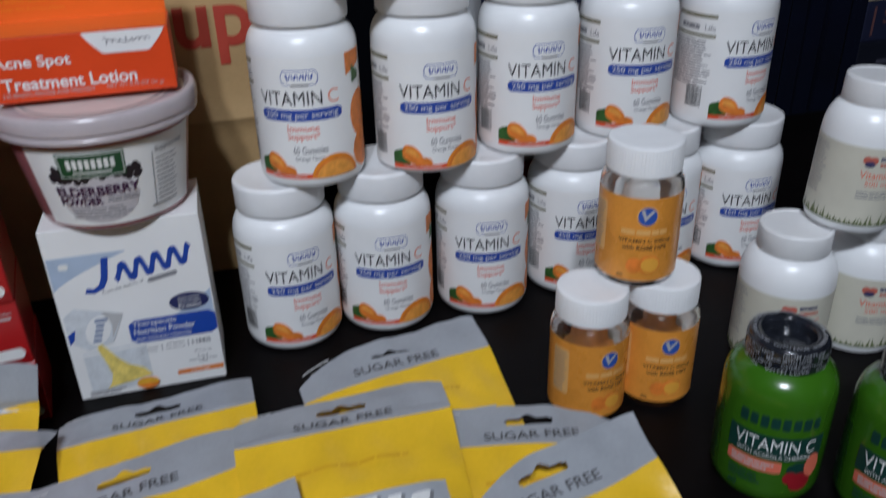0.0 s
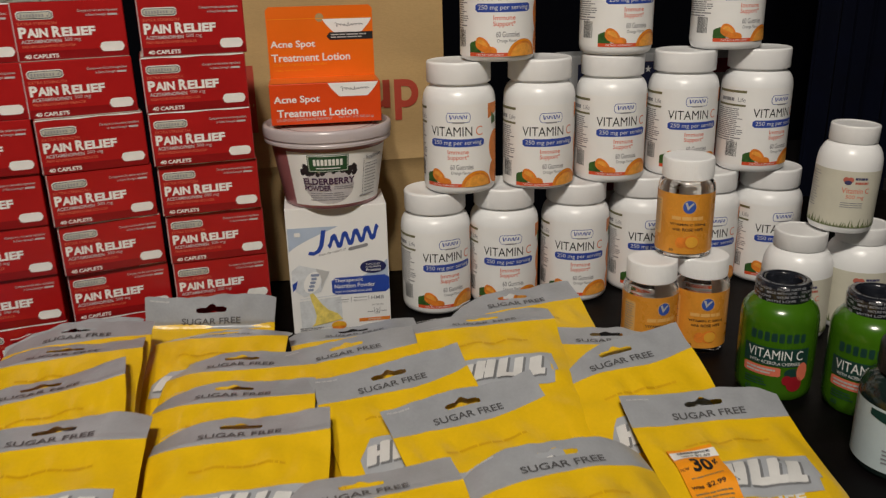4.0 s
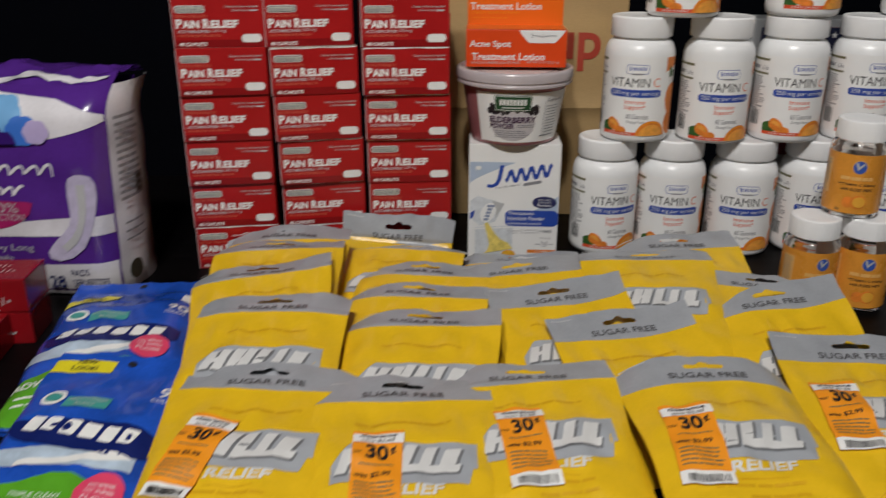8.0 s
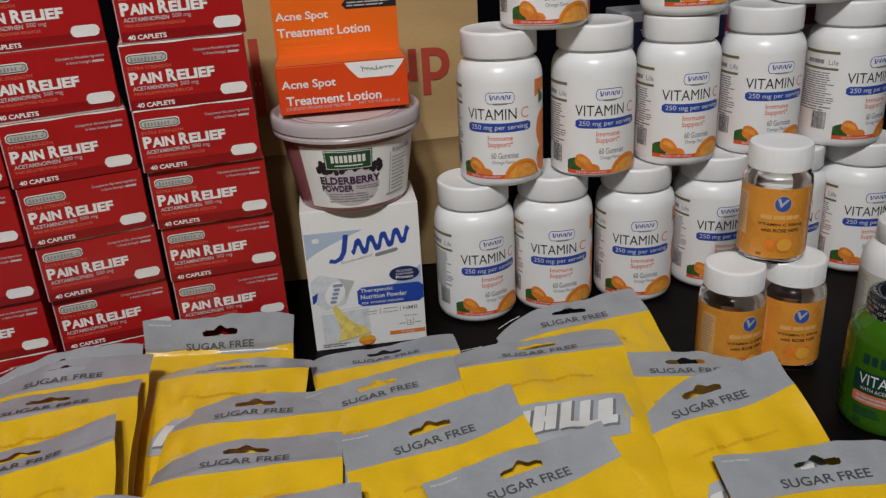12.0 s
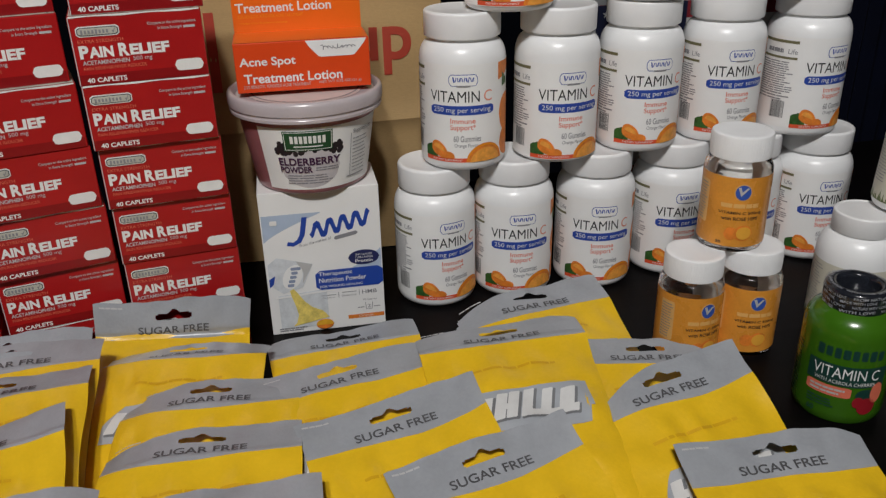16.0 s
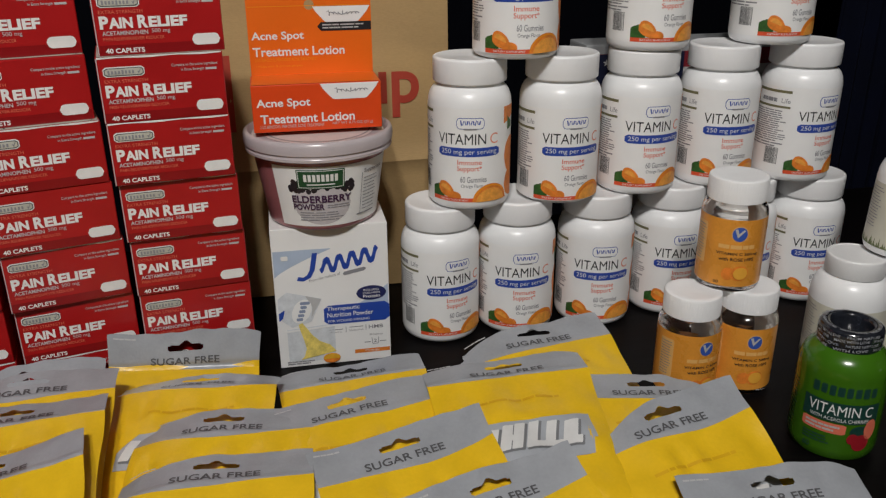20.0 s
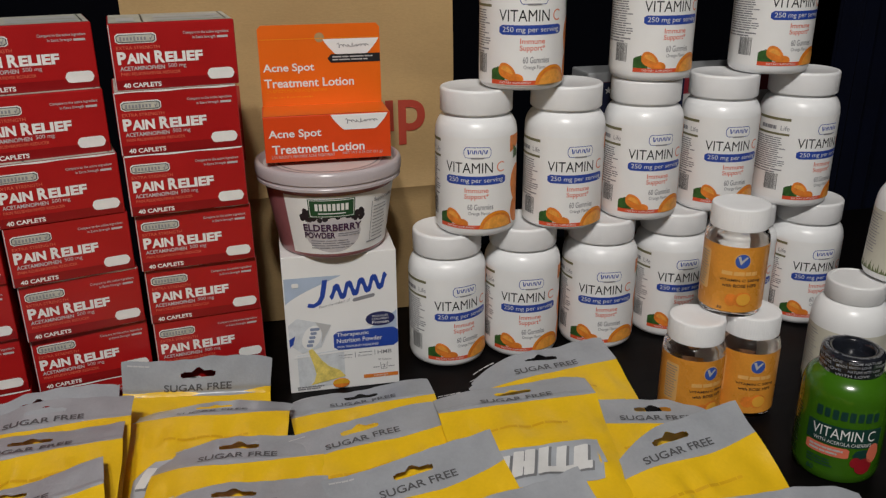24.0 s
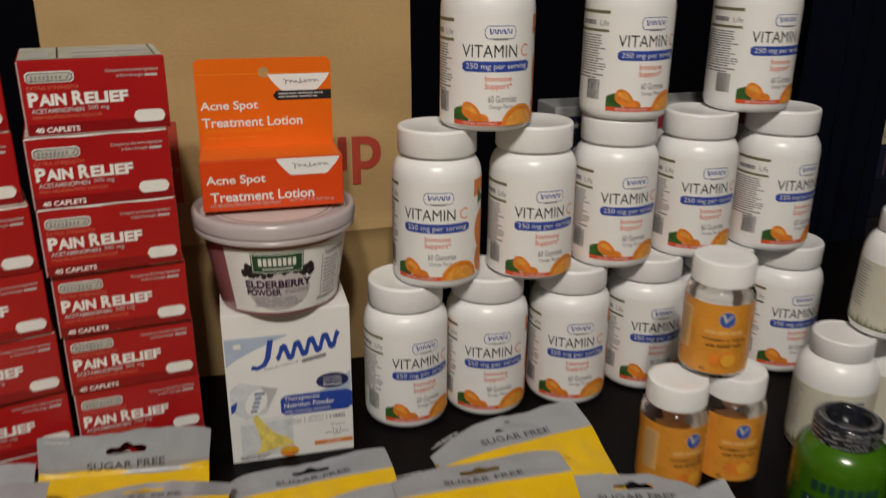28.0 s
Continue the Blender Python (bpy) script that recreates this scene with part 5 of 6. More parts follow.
def book(h, colour, words, tint, label, width=0.24, depth=0.17, z=0.0, x=0.965, turn=0.0, second=None):
    b = thing("book", label, "book", "stacked books")
    cover = mat("book_cover", tuple(min(0.8, 1.5 * c) for c in colour), 0.45, vary=0.15, scale=30)
    bm = block(width, depth, h, 0.0025, 2)
    part("cover", bm, cover, b)
    inner = block(width - 0.004, depth, h - 0.006, 0)
    bmesh.ops.translate(inner, verts=inner.verts, vec=(0, 0.003, 0.003))
    part("pages", inner, PAGES, b)
    on = on_front(0.0005)
    s = Sheet()
    for text, cx, cy, w, hh, bold in words:
        if text:
            s.text(text, -width / 2 + cx, cy * h, w, hh, on, bold)
        else:
            s.bar(-width / 2 + cx, cy * h, w, hh, on)
    part("spine_lettering", s, ink("spine_ink", tuple(min(0.8, 1.4 * c) for c in tint)), b)
    if second:
        (text, cx, cy, w, hh, bold), tone = second
        part("spine_title", Sheet().text(text, -width / 2 + cx, cy * h, w, hh, on, bold), ink("spine_ink", tone), b)
    b.matrix_world = pose(x + width / 2, 0.995, z, 0, 0, turn)
    return b


level = 0.7245
STACK = [
    (0.060, (0.006, 0.007, 0.013), [("", 0.100, 0.5, 0.130, 0.006, 0)], (0.05, 0.05, 0.07), "dark blue book at the bottom of the stack", 0.252, 0.3),
    (0.058, (0.010, 0.012, 0.030), [("STATISTICS", 0.096, 0.62, 0.130, 0.022, 0.0), ("", 0.085, 0.24, 0.085, 0.006, 0), ("", 0.015, 0.5, 0.004, 0.040, 0)], (0.10, 0.045, 0.045), "dark blue statistics book lying flat in the stack", 0.250, 0.0),
    (0.058, (0.42, 0.36, 0.24), [("VISUAL", 0.050, 0.54, 0.092, 0.021, 0.0), ("ULTIMATE", 0.050, 0.82, 0.088, 0.010, 0.0), ("DICTIONARY", 0.050, 0.28, 0.094, 0.009, 0.0)], (0.16, 0.12, 0.08), "cream visual dictionary lying flat in the stack", 0.255, 0.8),
    (0.041, (0.13, 0.010, 0.018), [("INCOMPLETE EDUCATION", 0.111, 0.50, 0.215, 0.012, 0.0)], (0.30, 0.16, 0.12), "dark red hardback book lying flat in the stack", 0.250, -0.6),
    (0.034, (0.008, 0.008, 0.010), [("World History", 0.076, 0.50, 0.130, 0.019, 0.04)], (0.5, 0.5, 0.48), "black world history book lying flat in the stack", 0.232, 1.0),
    (0.034, (0.015, 0.030, 0.12), [("Basic Economics", 0.082, 0.50, 0.150, 0.019, 0.04)], (0.42, 0.40, 0.16), "dark blue economics book lying flat in the stack", 0.232, 0.2),
    (0.022, (0.42, 0.12, 0.02), [("", 0.11, 0.5, 0.12, 0.006, 0)], (0.1, 0.05, 0.03), "orange paperback book on top of the stack", 0.225, -0.4),
]
for h, colour, words, tint, label, width, turn in STACK:
    book(h, colour, words, tint, label, width, 0.17, level, 0.959 + (0.25 - width) * 0.4, turn)
    level += h + 0.0004

# ---- wrapped pack of pads ----
PURPLE = mat("purple_film", (0.085, 0.022, 0.24), 0.2, vary=0.15, scale=25, fine=300, bump=0.15, coat=0.4)
FILM_WHITE = mat("white_film", (0.72, 0.70, 0.73), 0.2, vary=0.14, scale=25, fine=300, bump=0.15, coat=0.4)


def pad_pack():
    W, D, Hh = 0.245, 0.082, 0.200
    b = thing("pad_pack", "purple and white plastic wrapped pack of pads", "pad pack")

    def puff(x, z):
        soft = 0.010 * (1 - (2 * x / W) ** 4) * (1 - (2 * z / Hh - 1) ** 4) + 0.0026 * noise.noise(Vector((x * 22, z * 26, 5.0))) + 0.0009 * noise.noise(Vector((x * 70, z * 50, 8.0)))
        return soft - 0.022 * max(0.0, (z - Hh + 0.030) / 0.030) ** 2 - 0.010 * max(0.0, (x - W / 2 + 0.016) / 0.016) ** 2 - 0.005 * max(0.0, (0.014 - z) / 0.014) ** 2

    nx, nz = 36, 30

    front, faces = [], []
    for j in range(nz + 1):
        for i in range(nx + 1):
            x, z = (-0.5 + i / nx) * W, Hh * j / nz
            front.append((x, -puff(x, z), z))
    for j in range(nz):
        for i in range(nx):
            a = j * (nx + 1) + i
            faces.append((a, a + 1, a + nx + 2, a + nx + 1))
    part("front_panel", Sheet().add(front, faces), PURPLE, b)

    def on(lift):
        def place(x, z):
            x, z = min(W / 2 - 0.001, x + 0.020 * min(1.0, (x + W / 2) / 0.06)), z * 1.05 + 0.0055 * min(1.0, z / 0.012)
            return (x, -puff(x, z) - lift, z)

        return place

    for name, x in (("side_panel", W / 2), ("side_panel", -W / 2)):
        sgn = 1 if x > 0 else -1
        vs, fs = [], []
        for j in range(nz + 1):
            for k in range(9):
                z, f = Hh * j / nz, k / 8
                vs.append((x + sgn * (0.010 * math.sin(math.pi * f) + 0.002 * noise.noise(Vector((f * 5, z * 40, 2 + sgn)))), -puff(x, z) + f * D, z))
        for j in range(nz):
            for k in range(8):
                a = j * 9 + k
                fs.append((a, a + 1, a + 10, a + 9) if sgn > 0 else (a, a + 9, a + 10, a + 1))
        side = part(name, Sheet().add(vs, fs), FILM_WHITE, b)
        if sgn > 0:
            at = lambda u, z: (x + 0.010 * math.sin(math.pi * u / D) + 0.0025, u, z)
            part("side_print", Sheet().lines(0.010, 0.050, 0.092, 0.176, 13, at, 0.0030, 4).lines(0.056, 0.092, 0.086, 0.170, 12, at, 0.0028, 5).lines(0.012, 0.050, 0.050, 0.075, 3, at, 0.0022, 6), GREY_INK, side)
            olive_dark = mat("dark_olive_print", (0.05, 0.045, 0.03), 0.4)
            part("side_seal", Sheet().disc(0.022, 0.022, 0.010, 0.010, at, 14), olive_dark, side)
            part("side_mark", Sheet().bar(0.040, 0.105, 0.014, 0.022, at), olive_dark, side)
    back = Sheet().add([(x, D, z) for x, y, z in front], [f[::-1] for f in faces])
    part("back_panel", back, PURPLE, b)
    vs, fs = [], []
    for i in range(nx + 1):
        x = (-0.5 + i / nx) * W
        for k in range(11):
            f = k / 10
            z = Hh + 0.012 * math.sin(math.pi * f) * (0.7 + 0.3 * math.cos(2.2 * x / W)) + 0.006 * noise.noise(Vector((x * 30, f * 6, 9))) + 0.003 * noise.noise(Vector((x * 80, f * 12, 4)))
            vs.append((x, -puff(x, Hh) + f * D, z if 0 < k < 10 else Hh))
    for i in range(nx):
        for k in range(10):
            a = i * 11 + k
            fs.append((a, a + 11, a + 12, a + 1))
    part("top_panel", Sheet().add(vs, fs), PURPLE, b)
    crest = lambda x, y: (x, y, Hh + 0.0012 + 0.012 * math.sin(math.pi * min(1.0, max(0.0, (y + puff(x, Hh)) / D))) * (0.7 + 0.3 * math.cos(2.2 * x / W)) + 0.006 * noise.noise(Vector((x * 30, (y + puff(x, Hh)) / D * 6, 9))) + 0.003 * noise.noise(Vector((x * 80, (y + puff(x, Hh)) / D * 12, 4))))
    part("top_field", Sheet(0.004).strip(-W / 2 + 0.004, W / 2 - 0.004, 40, lambda x: -puff(x, Hh) + 0.004, lambda x: -puff(x, Hh) + 0.011 + 0.004 * math.sin(34 * x), crest), FILM_WHITE, b)
    part("base_panel", Sheet().add([(-W / 2, 0, 0), (W / 2, 0, 0), (W / 2, D, 0), (-W / 2, D, 0)], [(3, 2, 1, 0)]), FILM_WHITE, b)
    # white fields: upper sweep, lower sweep, base strip
    u = lambda f: W / 2 - f * 0.205
    white = Sheet(0.006).strip(-W / 2 + 0.001, W / 2 - 0.014, 34, lambda x: 0.1410 + 2.4 * max(0.0, x - 0.020) ** 2, lambda x: max(0.1410 + 2.4 * max(0.0, x - 0.020) ** 2, 0.1830 - 0.09 * max(0.0, x + 0.02) - 0.22 * max(0.0, x - 0.06)), on(0.0006))
    part("upper_field", white, FILM_WHITE, b)
    low = Sheet(0.006).strip(-W / 2 + 0.001, W / 2 - 0.002, 34, lambda x: 0.0560, lambda x: 0.0680 + 0.0045 * math.sin(22 * x) + 0.05 * max(0.0, x - 0.05) - 0.25 * max(0.0, x - 0.10), on(0.0006))
    part("lower_field", low, FILM_WHITE, b)
    part("base_strip", Sheet(0.006).strip(-W / 2 + 0.001, W / 2 - 0.001, 34, lambda x: 0.001, lambda x: 0.0290, on(0.0006)), FILM_WHITE, b)
    part("pink_field", Sheet(0.006).strip(-0.058, 0.034, 26, lambda x: 0.0870 - 0.0245 * math.sqrt(max(0.0, 1 - ((x + 0.012) / 0.046) ** 2)), lambda x: 0.0870 + 0.0030 * math.sqrt(max(0.0, 1 - ((x + 0.012) / 0.046) ** 2)), on(0.0011)), mat("magenta_ink", (0.36, 0.015, 0.12), 0.3), b)
    blooms = ((0.0150, 0.1640, 0.0180, (0.16, 0.38, 0.66)), (0.0330, 0.1510, 0.0150, (0.04, 0.16, 0.58)), (0.0450, 0.1500, 0.0120, (0.46, 0.38, 0.62)), (-0.0330, 0.1640, 0.0150, (0.34, 0.26, 0.55)), (-0.0190, 0.1560, 0.0140, (0.13, 0.05, 0.34)), (-0.0520, 0.1560, 0.0150, (0.22, 0.30, 0.62)))
    for k, (cx, cz, r, colour) in enumerate(blooms):
        lobes = Sheet(0.004)
        for j in range(6):
            lobes.disc(cx + 0.42 * r * math.cos(j * 1.047 + k), cz + 0.36 * r * math.sin(j * 1.047 + k), 0.58 * r, 0.52 * r, on(0.0010 + 0.0004 * k + 0.00004 * j), 10)
        part("petal_picture", lobes, ink("petal_ink", colour), b)
    part("bloom_picture", Sheet(0.004).strip(-0.018, 0.028, 26, lambda x: 0.1405, lambda x: 0.1405 + 0.0165 * math.sqrt(max(0.0, 1 - ((x - 0.005) / 0.0232) ** 2)) * (0.88 + 0.12 * math.cos(520 * x)), on(0.0038)), mat("deep_violet_ink", (0.035, 0.008, 0.14), 0.3), b)
    rays = Sheet()
    for k in range(9):
        a = radians(20 + 17 * k)
        rays.bar(0.005 + 0.006 * math.cos(a), 0.1435 + 0.006 * math.sin(a), 0.0006, 0.006, on(0.0042), n=1, slant=math.cos(a) * 0.9)
    part("bloom_rays", rays, PALE_INK, b)

    def script(x0, x1, z, tall, beat):
        pts = []
        for k in range(64):
            f = k / 63
            pts.append((x0 + (x1 - x0) * f + 0.0022 * math.sin(beat * f), z + tall * math.sin(beat * f + 0.6) * (0.75 + 0.25 * math.sin(7 * f)), 0.0021 + 0.0007 * math.cos(beat * f)))
        return Sheet().ribbon(pts, on(0.0009))

    upper, lower = script(-0.027, 0.058, 0.1170, 0.0066, 42.0), script(-0.056, 0.026, 0.0985, 0.0052, 52.0)
    part("brand_mark", upper, FILM_WHITE, b)
    part("second_mark", lower, FILM_WHITE, b)
    t = Sheet().text("100%", 0.004, 0.0835, 0.034, 0.0090, on(0.0016)).text("PROTECTION", 0.002, 0.0745, 0.047, 0.0062, on(0.0016))
    part("pink_lettering", t, PALE_INK, b)
    t = Sheet().text("Extra Heavy Long", -0.010, 0.0445, 0.078, 0.0080, on(0.0009)).text("For bladder leaks", -0.020, 0.0358, 0.056, 0.0048, on(0.0009))
    for k in range(6):
        t.disc(-0.047 + 0.0042 * k, 0.0520, 0.0016, 0.0026, on(0.0012), 6)
    part("size_lettering", t, PALE_INK, b)
    part("count_lettering", Sheet().text("28", 0.0460, 0.0120, 0.0150, 0.0110, on(0.0012), 0.02).text("PADS", 0.0690, 0.0205, 0.0165, 0.0062, on(0.0012)).text("SERVIETTES", 0.0775, 0.0105, 0.0330, 0.0062, on(0.0012)), NAVY, b)
    part("language_lettering", Sheet().text("abondant longues", -0.012, 0.0245, 0.075, 0.0060, on(0.0012)), GREY_INK, b)
    pad = Sheet(0.006)
    line = [(0.0730, 0.1110, 0.006), (0.0730, 0.1085, 0.019), (0.0735, 0.1020, 0.025), (0.0735, 0.0920, 0.026), (0.0730, 0.0800, 0.024), (0.0715, 0.0690, 0.021), (0.0680, 0.0590, 0.021), (0.0620, 0.0500, 0.023), (0.0530, 0.0425, 0.022), (0.0440, 0.0380, 0.016), (0.0380, 0.0365, 0.006)]
    line = [(x + 0.006, z + 0.002, w) for x, z, w in line]
    pad.ribbon(line, on(0.0014))
    part("pad_crease", Sheet().ribbon([(x, z, w * 0.3) for x, z, w in line[2:-2]], on(0.0019)), PALE_INK, b)
    part("pad_picture", pad, mat("pale_lilac_picture", (0.52, 0.47, 0.62), 0.3, vary=0.15, scale=120), b)
    # the soft pack leans a little over its right side
    for piece in b.children_recursive:
        for vert in piece.data.vertices:
            vert.co.x += 0.035 * vert.co.z
    return b


pad_pack().matrix_world = pose(-0.5135, 0.4453, TOP, 0, 0, -2)

# ---- floss pick bags ----
BLUE_FILM = mat("blue_film_bag", (0.015, 0.080, 0.47), 0.24, vary=0.35, scale=30, fine=400, bump=0.2, coat=0.5)
GREEN_FILM = ink("bright_green_ink", (0.10, 0.36, 0.02), 0.25)
DEEP_BLUE = ink("deep_blue_ink", (0.008, 0.016, 0.12), 0.25)
PINK_INK = ink("pink_ink", (0.72, 0.06, 0.14), 0.3)
MINT = ink("mint_ink", (0.06, 0.32, 0.28), 0.3)
LEMON = ink("lemon_ink", (0.72, 0.62, 0.02), 0.3)


def floss_bag(seed, note):
    W, L = 0.118, 0.221
    b = thing("floss_bag", "blue and green foil bag of floss picks" + note, "bag", "floss pick bags")

    def front(x, y, lift=0.0):
        e = max(0.0, 1 - (2 * x / W) ** 4) ** 0.8
        t = min(1.0, max(0.0, (-y - 0.02) / 0.05)) * math.sqrt(min(1.0, max(0.0, (L + y) / 0.04)))
        h = 0.014 * e * t + 0.003 * noise.noise(Vector((x * 40 + seed, y * 36, 1.1))) * (0.3 + t) + 0.0014 * noise.noise(Vector((x * 110 + seed, y * 60, 4.0)))
        return (x, y, h + lift)

    nx, ny = 28, 40
    vs = [front((-0.5 + i / nx) * W, -L * j / ny) for j in range(ny + 1) for i in range(nx + 1)]
    fs = [(j * (nx + 1) + i, (j + 1) * (nx + 1) + i, (j + 1) * (nx + 1) + i + 1, j * (nx + 1) + i + 1) for j in range(ny) for i in range(nx)]
    part("front_panel", Sheet().add(vs, fs), BLUE_FILM, b)
    part("back_panel", Sheet().add([(x, y, min(z, 0.0) - 0.006 * (1 - (2 * x / W) ** 4) - 0.0006) for x, y, z in vs], [f[::-1] for f in fs]), BLUE_FILM, b)
    rise = 0.028 if seed == 5 else 0.0
    at = lambda lift: (lambda x, y: front(x, max(-L + 0.001, y * 1.08 + rise), lift))
    part("green_field", Sheet(0.004).strip(-W / 2 + 0.0005, W / 2 - 0.0005, 40, lambda x: -0.204 - rise, lambda x: -0.138 - 0.020 * abs(2 * (x - 0.01) / W) ** 1.5, at(0.0007)), GREEN_FILM, b)
    part("pale_sweep", Sheet(0.004).strip(-W / 2 + 0.001, 0.046, 30, lambda x: -0.132 - 0.10 * max(0.0, -x), lambda x: -0.118 - 0.10 * max(0.0, -x - 0.02), at(0.0005)), mat("icy_blue_ink", (0.45, 0.55, 0.66), 0.25, vary=0.3, scale=60), b)
    tilt = 0.13 if seed == 5 else 0.0
    logo_at = lambda lift: (lambda x, y: front(x * 1.09, (y - tilt * x) * 1.08 - 0.003 + rise, lift))
    part("logo_field", Sheet(0.004).strip(-0.048, 0.048, 26, lambda x: -0.108 - 0.16 * 0 * x - 0.0085 * math.sqrt(max(0, 1 - (x / 0.0485) ** 6)), lambda x: -0.094 + 0.003 * math.sin(40 * x) - 0.004 * (abs(x) / 0.048) ** 4, logo_at(0.0008)), DEEP_BLUE, b)
    part("logo_mark", brand_blocks(0.0, -0.1015, 0.078, 0.0120, 6, logo_at(0.0012), 0.25), WHITE_INK, b)
    pick = Sheet(0.004).strip(-0.030, 0.044, 24, lambda x: -0.136 + 0.10 * (x + 0.03) ** 0.9 * 1.2, lambda x: -0.131 + 0.16 * (x + 0.03) ** 0.95 if x < 0.02 else -0.1195 - 0.35 * max(0, x - 0.032), at(0.0009))
    part("pick_picture", pick, WHITE_INK, b)
    slip = -0.006 if seed == 5 else 0.020
    seal_at = lambda lift: (lambda x, y: front(x, y * 1.08 + slip + rise, lift))
    part("pink_seal", Sheet(0.004).disc(0.034, -0.143, 0.0150, 0.0145, seal_at(0.0012), 20), PINK_INK, b)
    part("seal_lettering", Sheet().text("NO BREAK", 0.034, -0.1375, 0.0170, 0.0026, seal_at(0.0016)).text("NO SHRED", 0.034, -0.1420, 0.0180, 0.0026, seal_at(0.0016)).text("FLOSS", 0.034, -0.1475, 0.0170, 0.0036, seal_at(0.0016)), WHITE_INK, b)
    part("field_lettering", Sheet().text("ADVANCED CLEAN", -0.008, -0.1680, 0.0960, 0.0088, at(0.0012), 0.02).text("TRIPLE CLEAN", -0.004, -0.1545, 0.0340, 0.0034, at(0.0012)).lines(-0.050, 0.030, -0.190, -0.178, 2, at(0.0012), 0.0016, 3), WHITE_INK, b)
    part("mint_panel", Sheet(0.004).bar(-0.009, -0.0800, 0.0320, 0.0105, at(0.0008), n=8), MINT, b)
    part("mint_lettering", Sheet().text("MOUTHWASH", -0.009, -0.0776, 0.0270, 0.0032, at(0.0012)).text("BLAST", -0.009, -0.0826, 0.0140, 0.0032, at(0.0012)), PALE_INK, b)
    part("round_badge", Sheet(0.004).disc(-0.036, -0.0760, 0.0095, 0.0075, at(0.0008), 16), WHITE_INK, b)
    part("badge_field", Sheet(0.004).disc(-0.036, -0.0760, 0.0065, 0.0045, at(0.0011), 14), MINT, b)
    part("count_lettering", Sheet().text("90", 0.0440, -0.0640, 0.0155, 0.0110, at(0.0008), 0.01).text("COUNT", 0.0430, -0.0735, 0.0170, 0.0034, at(0.0008)), WHITE_INK, b)
    part("yellow_flash", Sheet(0.004).strip(-0.058, -0.012, 12, lambda x: -0.044 - 0.0 * x - 0.10 * max(0, -x - 0.03), lambda x: -0.032 - 0.10 * max(0, -x - 0.03), at(0.0008)), LEMON, b)
    part("flash_lettering", Sheet().text("NEW", -0.034, -0.0345, 0.0150, 0.0040, at(0.0012), 0.02).text("LOOK!", -0.034, -0.0405, 0.0200, 0.0040, at(0.0012), 0.02), BLACK, b)
    part("seal_badge", Sheet(0.004).bar(0.0480, -0.0420, 0.0100, 0.0150, at(0.0008), 0.0015, 6), WHITE_INK, b)
    part("hang_hole", Sheet().disc(0.0, -0.0085, 0.0035, 0.0030, lambda x, y: front(x, y, 0.0006), 10), BLACK, b)
    return b


floss_bag(1, " lying flat below another").matrix_world = pose(-0.3590, 0.4260, 0.771, 0, 0, 6) @ pose(0, 0, 0, 4, 0, 0)
floss_bag(5, " lying on top").matrix_world = pose(-0.3074, 0.2610, 0.783, 0, 0, -6) @ pose(0, 0, 0, 14.5, 0, 0)

# ---- toothpaste cartons, blister and receipt ----
DEEP_RED = mat("deep_red_gloss_card", (0.24, 0.006, 0.010), 0.18, vary=0.15, scale=25, coat=0.4)


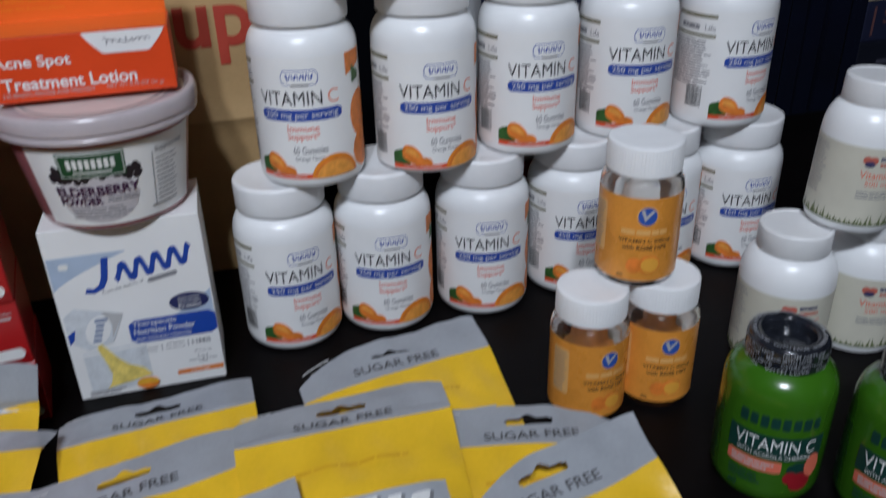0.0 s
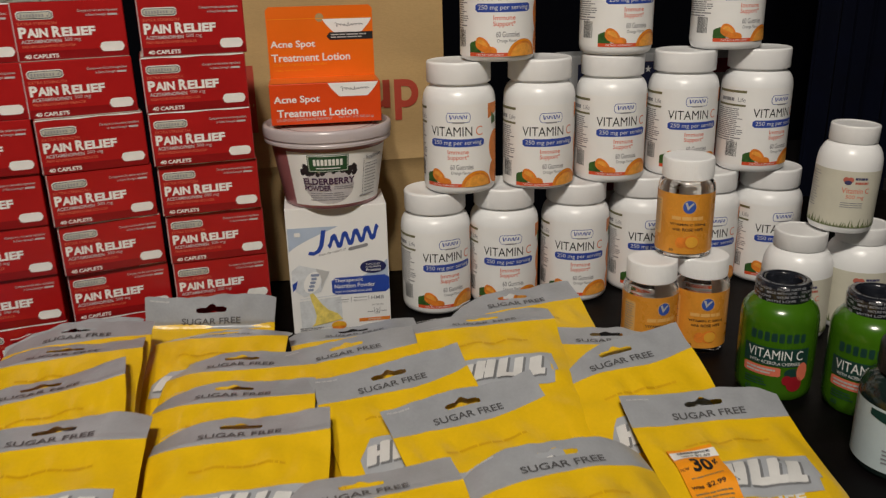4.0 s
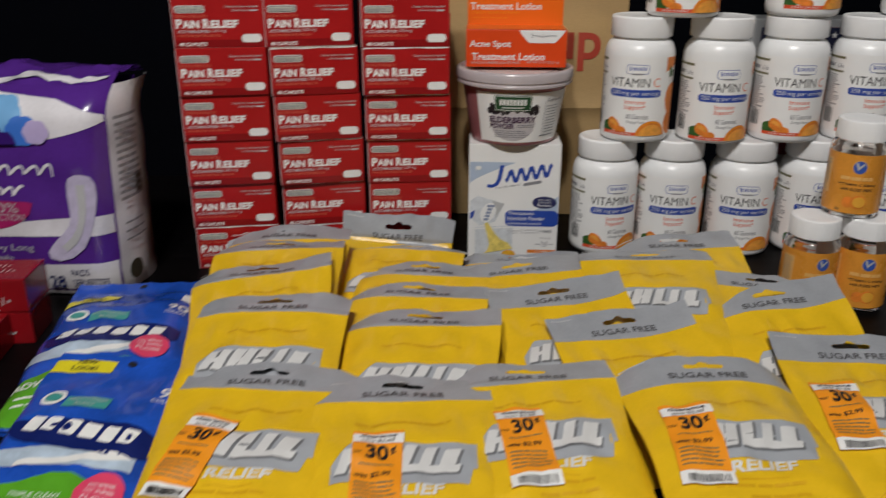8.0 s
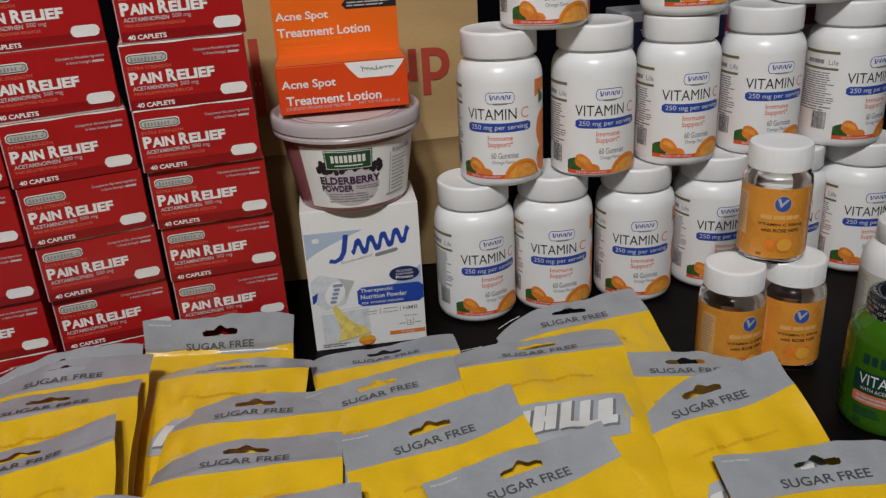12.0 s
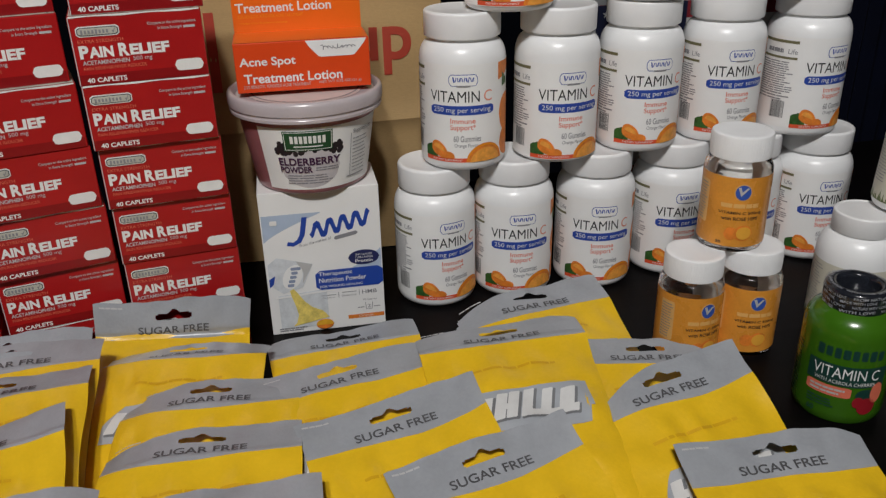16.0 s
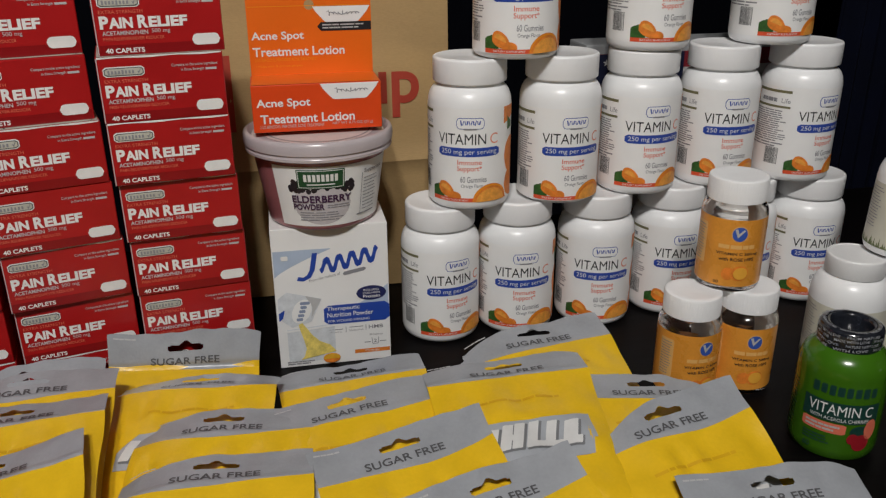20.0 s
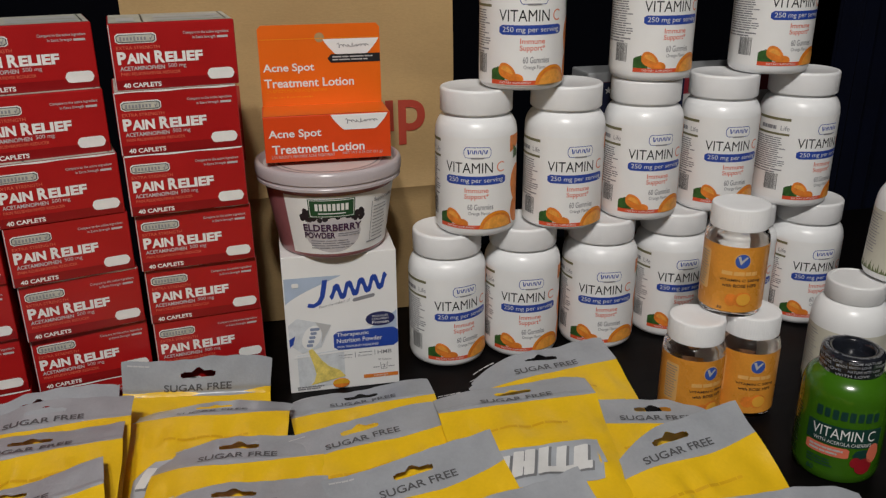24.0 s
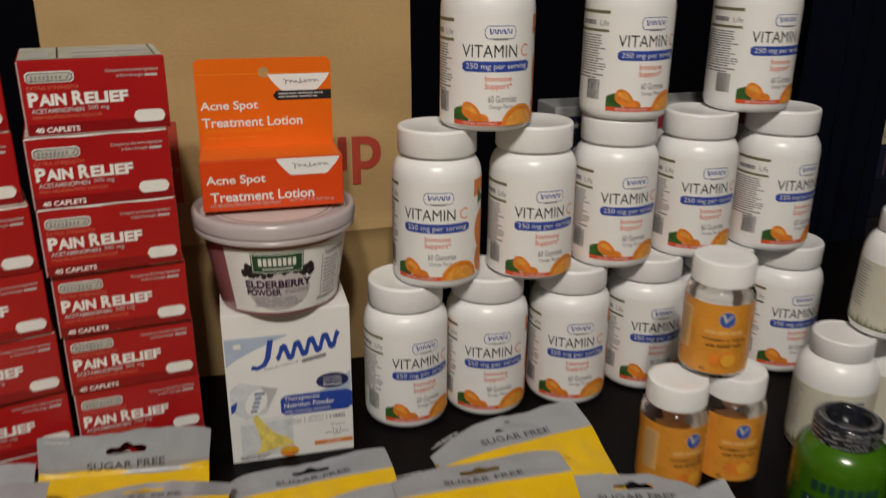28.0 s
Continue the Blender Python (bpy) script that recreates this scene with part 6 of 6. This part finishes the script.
def toothpaste_box():
    W, D, Hh = 0.190, 0.046, 0.030
    b = thing("toothpaste_box", "glossy dark red toothpaste carton stacked on the table", "box", "dark red toothpaste cartons")
    part("carton", block(W, D, Hh, 0.0012, 2), DEEP_RED, b)
    on = on_front(0.0004)
    flat = lambda x, y: (x, y, Hh + 0.0004)
    for place, cy in ((on, Hh / 2), (flat, D / 2)):
        upper, lower = thin_marks(0.046, cy + 0.007, 0.056, 0.0062, 13, place, 0.1), thin_marks(0.052, cy - 0.0045, 0.060, 0.0070, 13, place, 0.1)
        lower.lines(0.024, 0.080, cy - 0.0145, cy - 0.0125, 1, place, 0.0010, 5)
        part("upper_print", upper, PALE_INK, b)
        part("lower_print", lower, PALE_INK, b)
    return b


paste = toothpaste_box()
paste.matrix_world = pose(-0.5230, 0.3340, TOP, 0, 0, 6)
copy_thing(paste, pose(-0.5225, 0.3360, TOP + 0.0303, 0, 0, 4))
copy_thing(paste, pose(-0.5360, 0.2880, TOP, 0, 0, 5))

blister = thing("blister_pack", "clear plastic blister tray beside the toothpaste cartons", "blister pack")
tray = block(0.090, 0.030, 0.010, 0.003, 3)
part("tray", tray, mat("clear_blister_plastic", (0.72, 0.68, 0.68), 0.12, trans=0.8), blister)
for k in range(2):
    cell = block(0.034, 0.018, 0.005, 0.002, 2)
    bmesh.ops.translate(cell, verts=cell.verts, vec=(-0.021 + 0.042 * k, 0.006, 0.0102))
    part("blister_cell", cell, mat("dark_cell_plastic", (0.05, 0.015, 0.02), 0.25), blister)
blister.matrix_world = pose(-0.4800, 0.2560, TOP + 0.0003, 0, 0, 5)

receipt = thing("receipt", "curled white printed paper receipt on the table", "receipt")
vs, fs = [], []
for j in range(21):
    for i in range(11):
        x, y = (-0.5 + i / 10) * 0.086, -0.19 * j / 20
        vs.append((x, y, 0.004 + 0.020 * math.exp(y * 14) + 0.006 * (2 * x / 0.086) ** 2 + 0.0015 * math.sin(y * 70)))
for j in range(20):
    for i in range(10):
        a = j * 11 + i
        fs.append((a, a + 11, a + 12, a + 1))
part("paper", Sheet().add(vs, fs), mat("receipt_paper", (0.74, 0.74, 0.76), 0.7, vary=0.05, scale=30), receipt)
lie = lambda x, y: (x, y, 0.0045 + 0.020 * math.exp(y * 14) + 0.006 * (2 * x / 0.086) ** 2 + 0.0015 * math.sin(y * 70))
part("print", Sheet().lines(-0.038, 0.038, -0.180, -0.010, 16, lie, 0.0016, 6), PALE_INK, receipt)
receipt.matrix_world = pose(-0.4500, 0.2440, TOP + 0.0006, 0, 0, -14)
